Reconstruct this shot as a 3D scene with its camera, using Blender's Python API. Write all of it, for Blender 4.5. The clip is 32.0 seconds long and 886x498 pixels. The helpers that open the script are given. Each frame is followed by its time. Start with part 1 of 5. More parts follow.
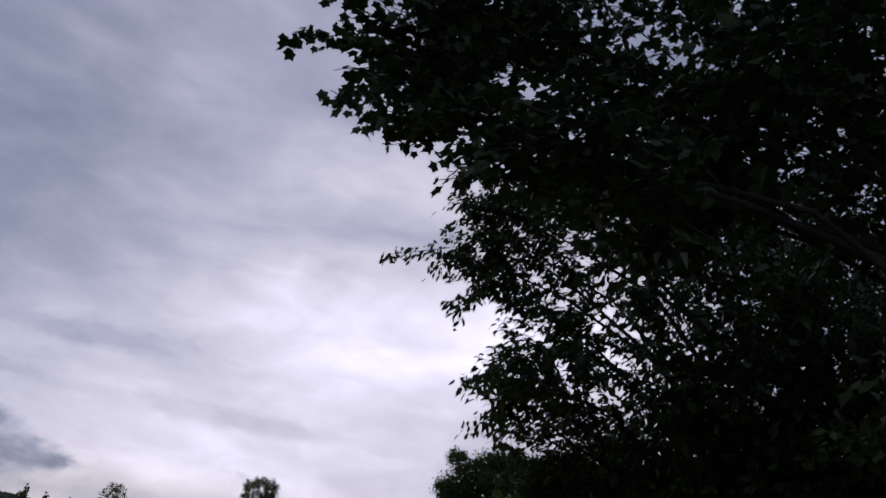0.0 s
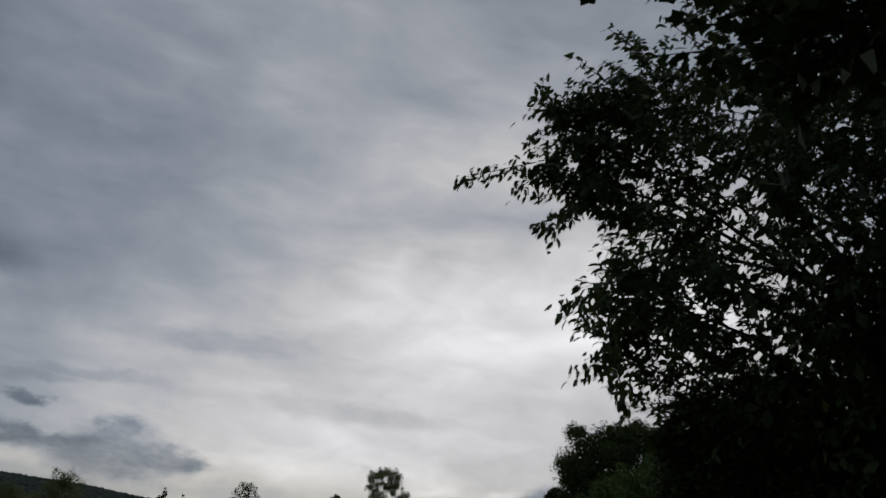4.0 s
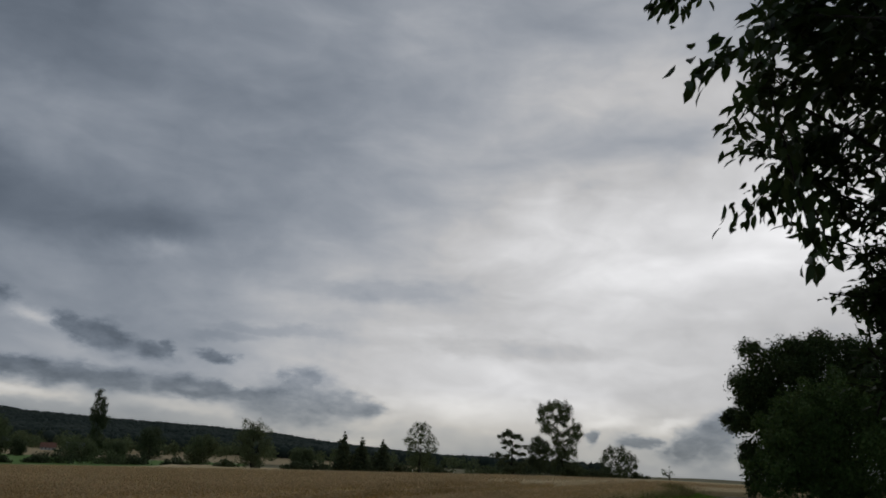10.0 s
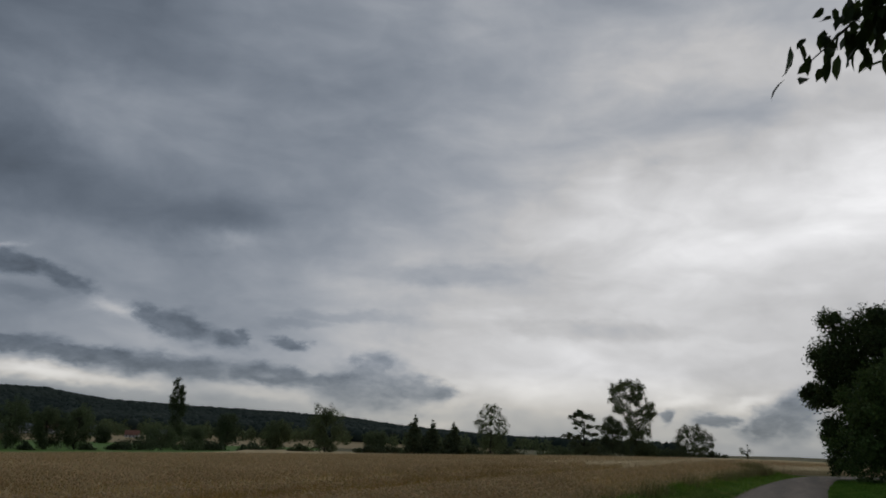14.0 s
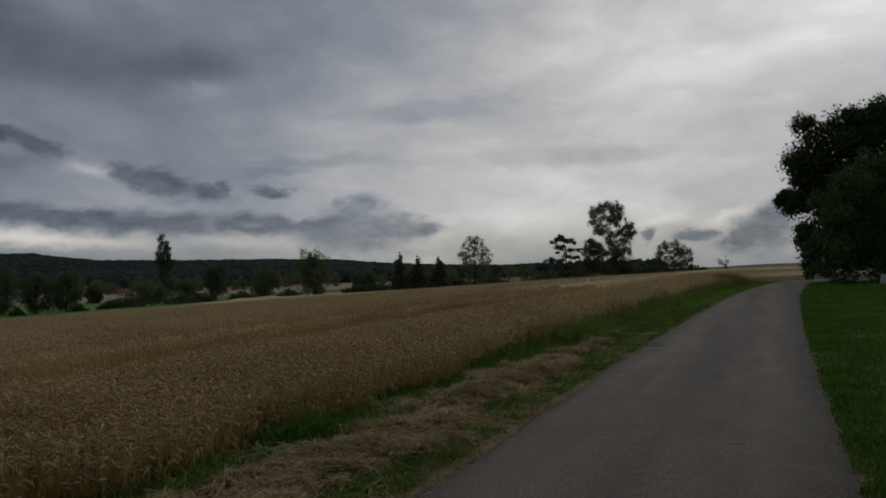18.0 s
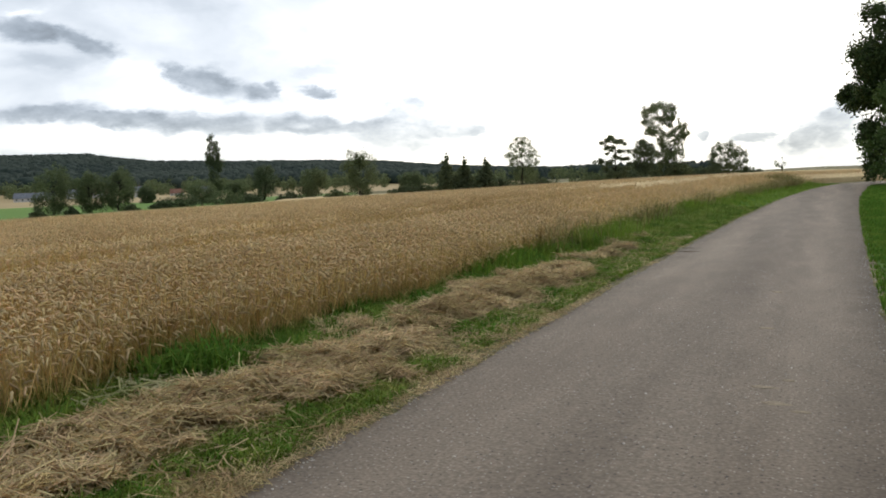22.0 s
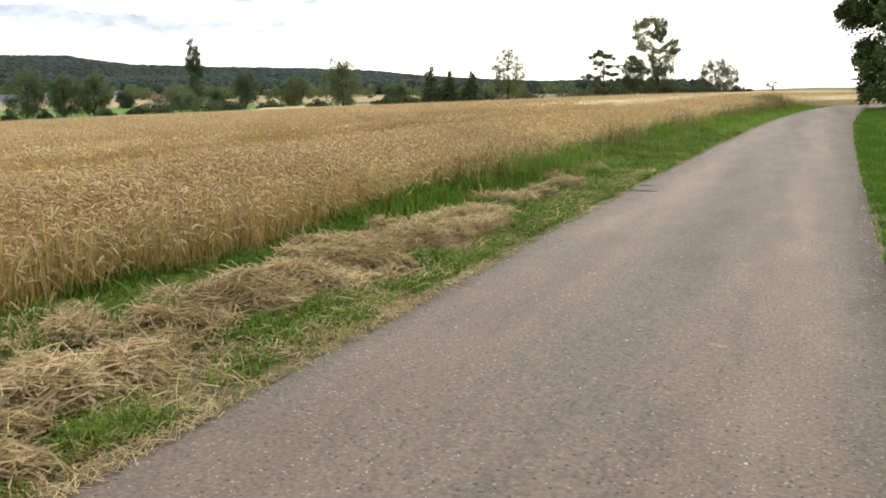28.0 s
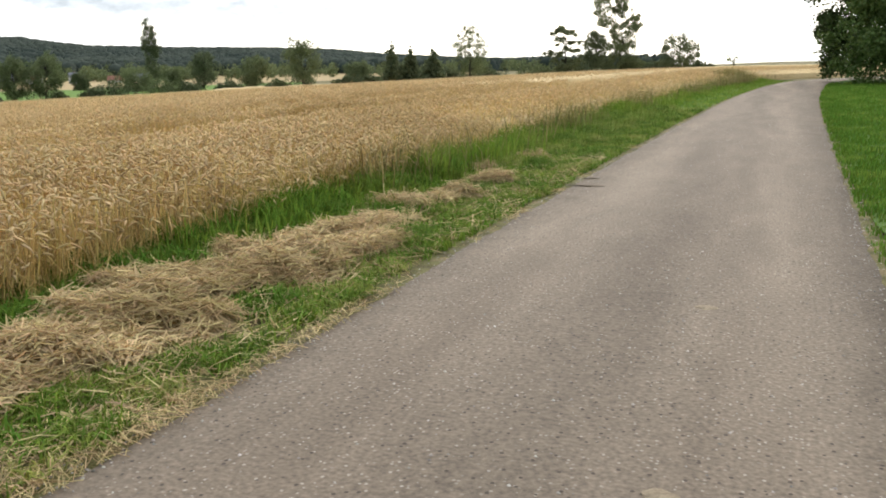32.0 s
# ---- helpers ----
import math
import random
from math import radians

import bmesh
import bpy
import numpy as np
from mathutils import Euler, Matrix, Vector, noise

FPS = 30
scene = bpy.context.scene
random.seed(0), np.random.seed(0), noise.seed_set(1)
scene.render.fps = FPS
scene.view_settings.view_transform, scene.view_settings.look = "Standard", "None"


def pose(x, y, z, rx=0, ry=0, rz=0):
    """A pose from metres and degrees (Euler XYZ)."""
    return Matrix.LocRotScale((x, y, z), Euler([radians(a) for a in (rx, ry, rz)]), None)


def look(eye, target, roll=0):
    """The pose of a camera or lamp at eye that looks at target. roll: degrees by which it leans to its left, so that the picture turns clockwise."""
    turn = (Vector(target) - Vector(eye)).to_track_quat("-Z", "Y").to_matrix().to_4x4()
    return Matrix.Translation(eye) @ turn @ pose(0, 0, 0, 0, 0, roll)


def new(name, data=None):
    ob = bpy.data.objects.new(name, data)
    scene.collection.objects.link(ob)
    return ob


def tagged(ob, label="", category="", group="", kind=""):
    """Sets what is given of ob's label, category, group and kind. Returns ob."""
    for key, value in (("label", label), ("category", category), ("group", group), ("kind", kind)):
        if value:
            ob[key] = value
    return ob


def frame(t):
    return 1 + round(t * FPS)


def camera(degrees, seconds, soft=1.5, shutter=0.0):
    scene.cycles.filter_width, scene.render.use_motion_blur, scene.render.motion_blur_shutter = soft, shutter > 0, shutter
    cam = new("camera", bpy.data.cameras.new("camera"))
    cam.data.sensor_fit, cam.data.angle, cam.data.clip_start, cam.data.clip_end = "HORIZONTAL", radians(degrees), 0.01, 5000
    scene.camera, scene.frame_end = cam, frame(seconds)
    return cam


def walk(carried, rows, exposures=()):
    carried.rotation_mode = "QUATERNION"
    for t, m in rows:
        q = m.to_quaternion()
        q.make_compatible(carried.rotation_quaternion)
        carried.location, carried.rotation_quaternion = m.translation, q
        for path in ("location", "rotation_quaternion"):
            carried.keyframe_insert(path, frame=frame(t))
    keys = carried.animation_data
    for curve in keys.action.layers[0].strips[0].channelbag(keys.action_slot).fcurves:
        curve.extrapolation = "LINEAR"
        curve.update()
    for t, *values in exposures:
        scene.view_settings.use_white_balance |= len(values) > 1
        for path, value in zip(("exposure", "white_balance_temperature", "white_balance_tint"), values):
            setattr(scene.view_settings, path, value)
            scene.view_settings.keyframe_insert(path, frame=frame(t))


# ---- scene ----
# ---- camera ----
PATH = [
    (0.00, (-0.267, -10.740, 1.590), (-0.303, -8.866, 2.289), 9.50),
    (0.50, (-0.258, -10.473, 1.591), (-0.252, -8.595, 2.279), 10.10),
    (1.00, (-0.235, -10.265, 1.610), (-0.250, -8.353, 2.197), 8.10),
    (1.50, (-0.204, -10.053, 1.593), (-0.224, -8.141, 2.179), 7.50),
    (2.00, (-0.157, -9.864, 1.564), (-0.211, -7.963, 2.183), 6.50),
    (2.50, (-0.116, -9.625, 1.589), (-0.240, -7.728, 2.208), 6.20),
    (3.00, (-0.109, -9.375, 1.597), (-0.265, -7.457, 2.141), 5.60),
    (3.50, (-0.107, -9.166, 1.571), (-0.321, -7.270, 2.170), 6.00),
    (5.50, (-0.054, -8.352, 1.578), (-0.423, -6.499, 2.237), 6.30),
    (6.00, (-0.041, -8.146, 1.590), (-0.469, -6.298, 2.223), 5.70),
    (6.50, (-0.027, -7.907, 1.582), (-0.495, -6.051, 2.163), 3.70),
    (7.00, (-0.038, -7.715, 1.571), (-0.505, -5.873, 2.192), 3.70),
    (7.50, (-0.034, -7.496, 1.577), (-0.483, -5.646, 2.190), 3.10),
    (8.00, (-0.026, -7.299, 1.571), (-0.503, -5.439, 2.131), 3.00),
    (8.50, (-0.012, -7.048, 1.555), (-0.534, -5.192, 2.085), 3.70),
    (9.00, (0.020, -6.806, 1.569), (-0.535, -4.958, 2.095), 3.50),
    (9.50, (0.044, -6.608, 1.578), (-0.533, -4.756, 2.068), 3.70),
    (10.00, (0.046, -6.382, 1.569), (-0.554, -4.533, 2.038), 3.50),
    (10.50, (0.035, -6.096, 1.574), (-0.568, -4.262, 2.094), 4.50),
    (11.00, (0.027, -5.875, 1.598), (-0.589, -4.043, 2.109), 2.30),
    (11.50, (0.024, -5.671, 1.586), (-0.640, -3.849, 2.075), 2.30),
    (12.00, (0.049, -5.408, 1.577), (-0.631, -3.597, 2.082), 2.50),
    (12.50, (0.061, -5.143, 1.581), (-0.661, -3.343, 2.069), 1.80),
    (13.00, (0.057, -4.904, 1.598), (-0.692, -3.101, 2.034), 2.00),
    (13.50, (0.058, -4.672, 1.582), (-0.691, -2.869, 2.018), 2.80),
    (15.5, (0.23, -3.538, 1.662), (-0.506, -1.708, 1.993), 1.6),
    (16, (0.248, -3.367, 1.689), (-0.538, -1.551, 1.984), 1.0),
    (16.5, (0.252, -3.224, 1.653), (-0.546, -1.402, 1.864), -0.1),
    (17, (0.256, -3.014, 1.621), (-0.537, -1.192, 1.846), 0.5),
    (17.5, (0.267, -2.758, 1.641), (-0.488, -0.909, 1.744), -1.4),
    (18, (0.261, -2.519, 1.612), (-0.457, -0.653, 1.661), -1.9),
    (18.5, (0.256, -2.193, 1.557), (-0.469, -0.33, 1.609), -1.3),
    (19, (0.268, -1.883, 1.554), (-0.502, -0.038, 1.59), -0.3),
    (19.5, (0.294, -1.623, 1.551), (-0.52, 0.204, 1.523), -0.8),
    (20, (0.301, -1.377, 1.515), (-0.538, 0.437, 1.462), -1.0),
    (20.5, (0.297, -1.074, 1.504), (-0.537, 0.741, 1.409), 0.0),
    (21, (0.292, -0.846, 1.512), (-0.544, 0.966, 1.375), -1.7),
    (21.5, (0.292, -0.596, 1.485), (-0.553, 1.208, 1.307), -2.6),
    (22, (0.294, -0.347, 1.456), (-0.532, 1.466, 1.282), -1.7),
    (22.5, (0.286, -0.058, 1.466), (-0.564, 1.742, 1.27), -1.1),
    (23, (0.268, 0.169, 1.465), (-0.597, 1.958, 1.236), -1.8),
    (23.5, (0.235, 0.481, 1.444), (-0.585, 2.293, 1.238), -1.0),
    (24, (0.206, 0.761, 1.462), (-0.586, 2.579, 1.204), -0.7),
    (24.5, (0.197, 1.032, 1.481), (-0.57, 2.863, 1.243), -0.9),
    (26.5, (0.213, 2.05, 1.459), (-0.601, 3.849, 1.141), 0.7),
    (27, (0.207, 2.303, 1.447), (-0.575, 4.104, 1.068), 1.8),
    (27.5, (0.208, 2.546, 1.462), (-0.57, 4.349, 1.083), 0.4),
    (28, (0.203, 2.813, 1.443), (-0.585, 4.612, 1.071), -0.3),
    (28.5, (0.208, 3.061, 1.412), (-0.566, 4.871, 1.056), -0.2),
    (29, (0.211, 3.338, 1.428), (-0.578, 5.137, 1.051), 0.7),
    (29.5, (0.189, 3.57, 1.428), (-0.622, 5.358, 1.045), 0.0),
    (30, (0.152, 3.85, 1.407), (-0.672, 5.64, 1.06), 0.3),
    (30.5, (0.11, 4.112, 1.429), (-0.688, 5.905, 1.043), -0.3),
    (31, (0.078, 4.378, 1.443), (-0.693, 6.182, 1.054), -0.8),
    (31.5, (0.057, 4.641, 1.42), (-0.692, 6.454, 1.03), -0.6),
    (32, (0.045, 4.952, 1.411), (-0.669, 6.772, 0.99), -0.9),
]
cam = camera(54.19, 32.0, soft=1.8)
walk(cam, [(t, look(e, g, r)) for t, e, g, r in PATH],
     exposures=[(0.0, -1.75, 6050, 27), (1.5, -1.95, 6100, 28), (2.9, -2.0, 6350, 26), (3.4, -2.0, 6550, 12), (6.0, -2.02, 6600, 10),
                (13.5, -2.03, 6600, 10), (16.0, -2.08, 6600, 10), (17.0, -2.18, 6600, 10), (18.0, -2.26, 6600, 10), (18.6, -2.02, 6620, 10), (19.1, -1.6, 6650, 10), (19.6, -1.4, 6700, 10), (20.5, -1.15, 6850, 10),
                (21.5, -0.48, 7050, 10), (22.5, 0.02, 7200, 10), (23.2, 0.17, 7300, 10), (24.5, 0.38, 7400, 10), (27.0, 0.5, 7500, 11), (28.0, 0.57, 7500, 11), (32.0, 0.57, 7500, 11)])

# ---- sky and light ----
world = bpy.data.worlds.new("overcast_sky")
scene.world = world
world.use_nodes = True
WT = world.node_tree
WT.nodes.clear()


def wn(kind):
    return WT.nodes.new(kind)


def wm(op, a, b=None, c=None):
    n = wn("ShaderNodeMath")
    n.operation = op
    for i, v in enumerate((a, b, c)):
        if v is None:
            continue
        if isinstance(v, (int, float)):
            n.inputs[i].default_value = v
        else:
            WT.links.new(v, n.inputs[i])
    return n.outputs[0]


tc = wn("ShaderNodeTexCoord")
sep = wn("ShaderNodeSeparateXYZ")
WT.links.new(tc.outputs["Generated"], sep.inputs[0])
az = wm("MULTIPLY", wm("ARCTAN2", sep.outputs[0], sep.outputs[1]), 57.2958)
el = wm("MULTIPLY", wm("ARCSINE", sep.outputs[2]), 57.2958)
# cloud-layer coordinates: the overcast deck seen in perspective
zz = wm("ADD", wm("MAXIMUM", sep.outputs[2], 0.0), 0.17)
deck = wn("ShaderNodeCombineXYZ")
WT.links.new(wm("DIVIDE", sep.outputs[0], zz), deck.inputs[0])
WT.links.new(wm("DIVIDE", sep.outputs[1], zz), deck.inputs[1])


def wnoise(vec, scale, detail, rough, dist=0.0):
    n = wn("ShaderNodeTexNoise")
    n.inputs["Scale"].default_value, n.inputs["Detail"].default_value = scale, detail
    n.inputs["Roughness"].default_value, n.inputs["Distortion"].default_value = rough, dist
    WT.links.new(vec, n.inputs["Vector"])
    return n


warp = wnoise(tc.outputs["Generated"], 9.0, 6.0, 0.6)
wsep = wn("ShaderNodeSeparateColor")
WT.links.new(warp.outputs["Color"], wsep.inputs[0])
aw = wm("ADD", az, wm("MULTIPLY", wm("SUBTRACT", wsep.outputs[0], 0.5), 9.0))
ew = wm("ADD", el, wm("MULTIPLY", wm("SUBTRACT", wsep.outputs[1], 0.5), 4.0))
# broad lights and darks of the overcast: azimuth, elevation, half widths, strength
CLOUDS = [
    (-2, 13, 24, 8, 1.12), (2, 8, 14, 7, -0.35), (-14, 4, 26, 5, 0.8), (-8, 24, 12, 4, 0.55), (-30, 24, 14, 5, 0.12), (-50, 25, 12, 7, -0.5), (-52, 15, 7, 3, -0.69),
    (-39, 13.4, 6, 2.0, -0.5), (-10, 32, 16, 5, 0.21), (-25, 33, 14, 5, 0.1), (10, 20, 10, 8, 0.5), (-46, 19, 3.5, 3, 0.3), (-3, 21.5, 7, 1.6, -0.2), (-20, 28.5, 4, 1.8, 0.28), (-30, 21, 6, 2.0, -0.22), (-37, 12.0, 2.4, 0.8, 0.4),
]
# low cloud banks: azimuth, elevation, half widths, lean
BANKS = [
    (-26.6, 3.0, 4.8, 1.75, -0.07), (-26.8, 4.1, 1.7, 1.2, 0.0), (-23.6, 3.0, 2.2, 1.1, -0.08), (-29.4, 3.2, 2.4, 0.65, -0.1), (-33.1, 3.4, 4.2, 0.62, -0.05), (-39.5, 3.65, 5.4, 0.75, -0.02), (-44.2, 4.0, 4.2, 0.55, 0.02), (-48.7, 4.3, 3.8, 0.6, 0.05),
    (-41.0, 6.75, 1.0, 0.75, -0.2), (-39.3, 6.2, 2.3, 1.05, -0.19), (-36.4, 5.45, 1.9, 0.6, -0.16), (-35.2, 5.65, 0.75, 0.6, 0.0), (-32.1, 5.5, 1.4, 0.4, -0.14), (-49.1, 9.1, 2.5, 0.6, -0.13), (-46.5, 8.5, 2.2, 0.65, -0.25),
    (-7.7, 1.84, 0.6, 0.5, 0.0), (-4.5, 1.62, 1.4, 0.4, -0.1), (-1.8, 1.7, 1.5, 1.0, 0.3), (0.0, 2.4, 2.0, 1.4, 0.35),
]
# thin veils under the deck
VEILS = [(-48, 7.3, 3.4, 0.6, 0.05), (-28.8, 7.4, 5.0, 0.5, 0.03), (-31.8, 6.8, 3.2, 0.4, 0.03), (-11.3, 3.6, 1.0, 0.4, 0.0), (-22, 10.5, 7, 0.9, 0.03), (-12, 7.2, 8, 0.9, -0.02)]
# bright gaps between the banks and the hills: azimuth, elevation, half widths, strength, lean
GAPS = [
    (-47.0, 2.8, 3.4, 0.6, 1.7, -0.04), (-42.4, 2.3, 3.6, 0.4, 0.8, -0.04), (-33.5, 2.2, 4.2, 0.55, 0.6, -0.08), (-33.4, 3.4, 0.7, 0.2, 1.2, 0.0), (-43.2, 6.9, 1.3, 0.5, 0.7, -0.2), (-49.4, 10.0, 1.0, 0.2, 0.4, 0.1),
    (-15.3, 3.2, 4.2, 1.0, 0.5, 0.0), (-6.8, 2.75, 1.9, 0.45, 0.7, 0.1), (-3.1, 2.8, 1.5, 0.4, 0.7, 0.3),
]


def blob(a0, e0, sa, se, amp, lean, ac, ec, under=1.0):
    da = wm("SUBTRACT", ac, a0)
    de = wm("SUBTRACT", wm("SUBTRACT", ec, e0), wm("MULTIPLY", da, lean))
    de = wm("MAXIMUM", de, wm("MULTIPLY", de, -under))
    qa, qe = wm("MULTIPLY", da, 1 / sa), wm("MULTIPLY", de, 1 / se)
    return wm("MULTIPLY", wm("EXPONENT", wm("MULTIPLY", wm("ADD", wm("MULTIPLY", qa, qa), wm("MULTIPLY", qe, qe)), -1.0)), amp)


lum = None
for a0, e0, sa, se, amp in CLOUDS:
    g = blob(a0, e0, sa, se, amp, 0.0, aw, ew)
    lum = g if lum is None else wm("ADD", lum, g)
lying = wn("ShaderNodeMapping")
lying.inputs["Scale"].default_value = (1.0, 1.0, 2.2)
WT.links.new(tc.outputs["Generated"], lying.inputs[0])
puff = wnoise(lying.outputs[0], 26.0, 6.0, 0.6)
puff2 = wn("ShaderNodeSeparateColor")
WT.links.new(puff.outputs["Color"], puff2.inputs[0])
ab = wm("ADD", az, wm("MULTIPLY", wm("SUBTRACT", puff2.outputs[0], 0.5), 3.6))
eb = wm("ADD", el, wm("MULTIPLY", wm("SUBTRACT", puff2.outputs[1], 0.5), 1.3))
inner = wnoise(lying.outputs[0], 16.0, 6.0, 0.55)


def widest(rows, under):
    out = None
    for a0, e0, sa, se, lean in rows:
        g = blob(a0, e0, sa, se, 1.0, lean, ab, eb, under)
        out = g if out is None else wm("MAXIMUM", out, g)
    return out


def ramped(value, lo, hi):
    n = wn("ShaderNodeMapRange")
    n.interpolation_type = "SMOOTHSTEP"
    n.inputs[1].default_value, n.inputs[2].default_value = lo, hi
    WT.links.new(value, n.inputs[0])
    return n.outputs[0]


ripple = wm("MULTIPLY", wm("SUBTRACT", inner.outputs["Fac"], 0.5), 0.55)
mask = ramped(wm("ADD", widest(BANKS, 0.8), ripple), 0.18, 0.85)
veil = ramped(wm("ADD", widest(VEILS, 1.0), ripple), 0.2, 1.0)
gap = None
for a0, e0, sa, se, amp, lean in GAPS:
    g = blob(a0, e0, sa, se, amp, lean, ab, eb)
    gap = g if gap is None else wm("ADD", gap, g)
streak = wnoise(deck.outputs[0], 0.8, 5.0, 0.5, 0.8)
tall = wn("ShaderNodeMapping")
tall.inputs["Scale"].default_value, tall.inputs["Rotation"].default_value = (1.0, 1.0, 2.4), (0.0, 0.22, 0.0)
WT.links.new(tc.outputs["Generated"], tall.inputs[0])
billow = wnoise(tall.outputs[0], 4.2, 6.0, 0.5, 0.5)
wisp = wnoise(tall.outputs[0], 13.0, 5.0, 0.5, 0.6)
var = wm("ADD", wm("MULTIPLY", wm("SUBTRACT", streak.outputs["Fac"], 0.5), 0.35), wm("MULTIPLY", wm("SUBTRACT", billow.outputs["Fac"], 0.5), 0.95))
var = wm("ADD", var, wm("MULTIPLY", wm("SUBTRACT", wisp.outputs["Fac"], 0.5), 0.4))
# unseen sky away from the light, dimmed to darken ground and near-facing sides
dim_behind = wm("MULTIPLY", ramped(wm("MULTIPLY", sep.outputs[1], -1.0), -0.5, 0.6), -0.3)
lum = wm("EXPONENT", wm("ADD", wm("ADD", lum, wm("ADD", dim_behind, 0.02)), var))
lum = wm("MULTIPLY", lum, wm("SUBTRACT", 1.0, wm("MULTIPLY", veil, 0.2)))
body = wm("MULTIPLY_ADD", puff2.outputs[2], 0.7, 0.16)
lum = wm("MULTIPLY", lum, wm("SUBTRACT", 1.0, wm("MULTIPLY", mask, body)))
lum = wm("ADD", lum, wm("MULTIPLY", gap, wm("SUBTRACT", 1.0, wm("MULTIPLY", mask, 0.75))))
# dark clouds are bluer than bright ones
ramp = wn("ShaderNodeValToRGB")
ramp.color_ramp.elements[0].position, ramp.color_ramp.elements[0].color = 0.22, (0.76, 0.935, 1.2, 1)
ramp.color_ramp.elements[1].position, ramp.color_ramp.elements[1].color = 0.85, (0.99, 1.0, 1.03, 1)
WT.links.new(wm("MULTIPLY", lum, 0.4), ramp.inputs[0])
low = wn("ShaderNodeMapRange")
low.inputs[1].default_value, low.inputs[2].default_value = 1.0, 4.5
WT.links.new(el, low.inputs[0])
warm = wn("ShaderNodeMix")
warm.data_type = "RGBA"
warm.inputs[6].default_value, warm.inputs[7].default_value = (1.03, 1.0, 0.91, 1), (1, 1, 1, 1)
WT.links.new(low.outputs[0], warm.inputs[0])
tint = wn("ShaderNodeMix")
tint.data_type, tint.blend_type = "RGBA", "MULTIPLY"
tint.inputs[0].default_value = 1.0
WT.links.new(ramp.outputs[0], tint.inputs[6])
WT.links.new(warm.outputs[2], tint.inputs[7])
cloud = wn("ShaderNodeVectorMath")
cloud.operation = "SCALE"
WT.links.new(tint.outputs[2], cloud.inputs[0])
WT.links.new(lum, cloud.inputs[3])
sky = wn("ShaderNodeTexSky")
sky.sky_type, sky.sun_disc = "NISHITA", False
sky.sun_elevation, sky.sun_rotation = radians(38), radians(-8)
skys = wn("ShaderNodeVectorMath")
skys.operation = "SCALE"
skys.inputs[3].default_value = 0.1
WT.links.new(sky.outputs[0], skys.inputs[0])
mixs = wn("ShaderNodeMix")
mixs.data_type = "RGBA"
mixs.inputs[0].default_value = 0.94
WT.links.new(skys.outputs[0], mixs.inputs[6])
WT.links.new(cloud.outputs[0], mixs.inputs[7])
bg = wn("ShaderNodeBackground")
wout = wn("ShaderNodeOutputWorld")
WT.links.new(mixs.outputs[2], bg.inputs[0])
WT.links.new(bg.outputs[0], wout.inputs[0])

sun = new("sun", bpy.data.lights.new("sun", "SUN"))
sun.data.energy, sun.data.angle, sun.data.color = 0.95, radians(30), (1.0, 0.96, 0.9)
sun.matrix_world = look((-10, 60, 50), (0, 0, 0))


# ---- materials ----
def material(name, rough=0.9, spec=0.2):
    m = bpy.data.materials.new(name)
    m.use_nodes = True
    b = m.node_tree.nodes["Principled BSDF"]
    b.inputs["Roughness"].default_value, b.inputs["Specular IOR Level"].default_value = rough, spec
    return m, m.node_tree, b


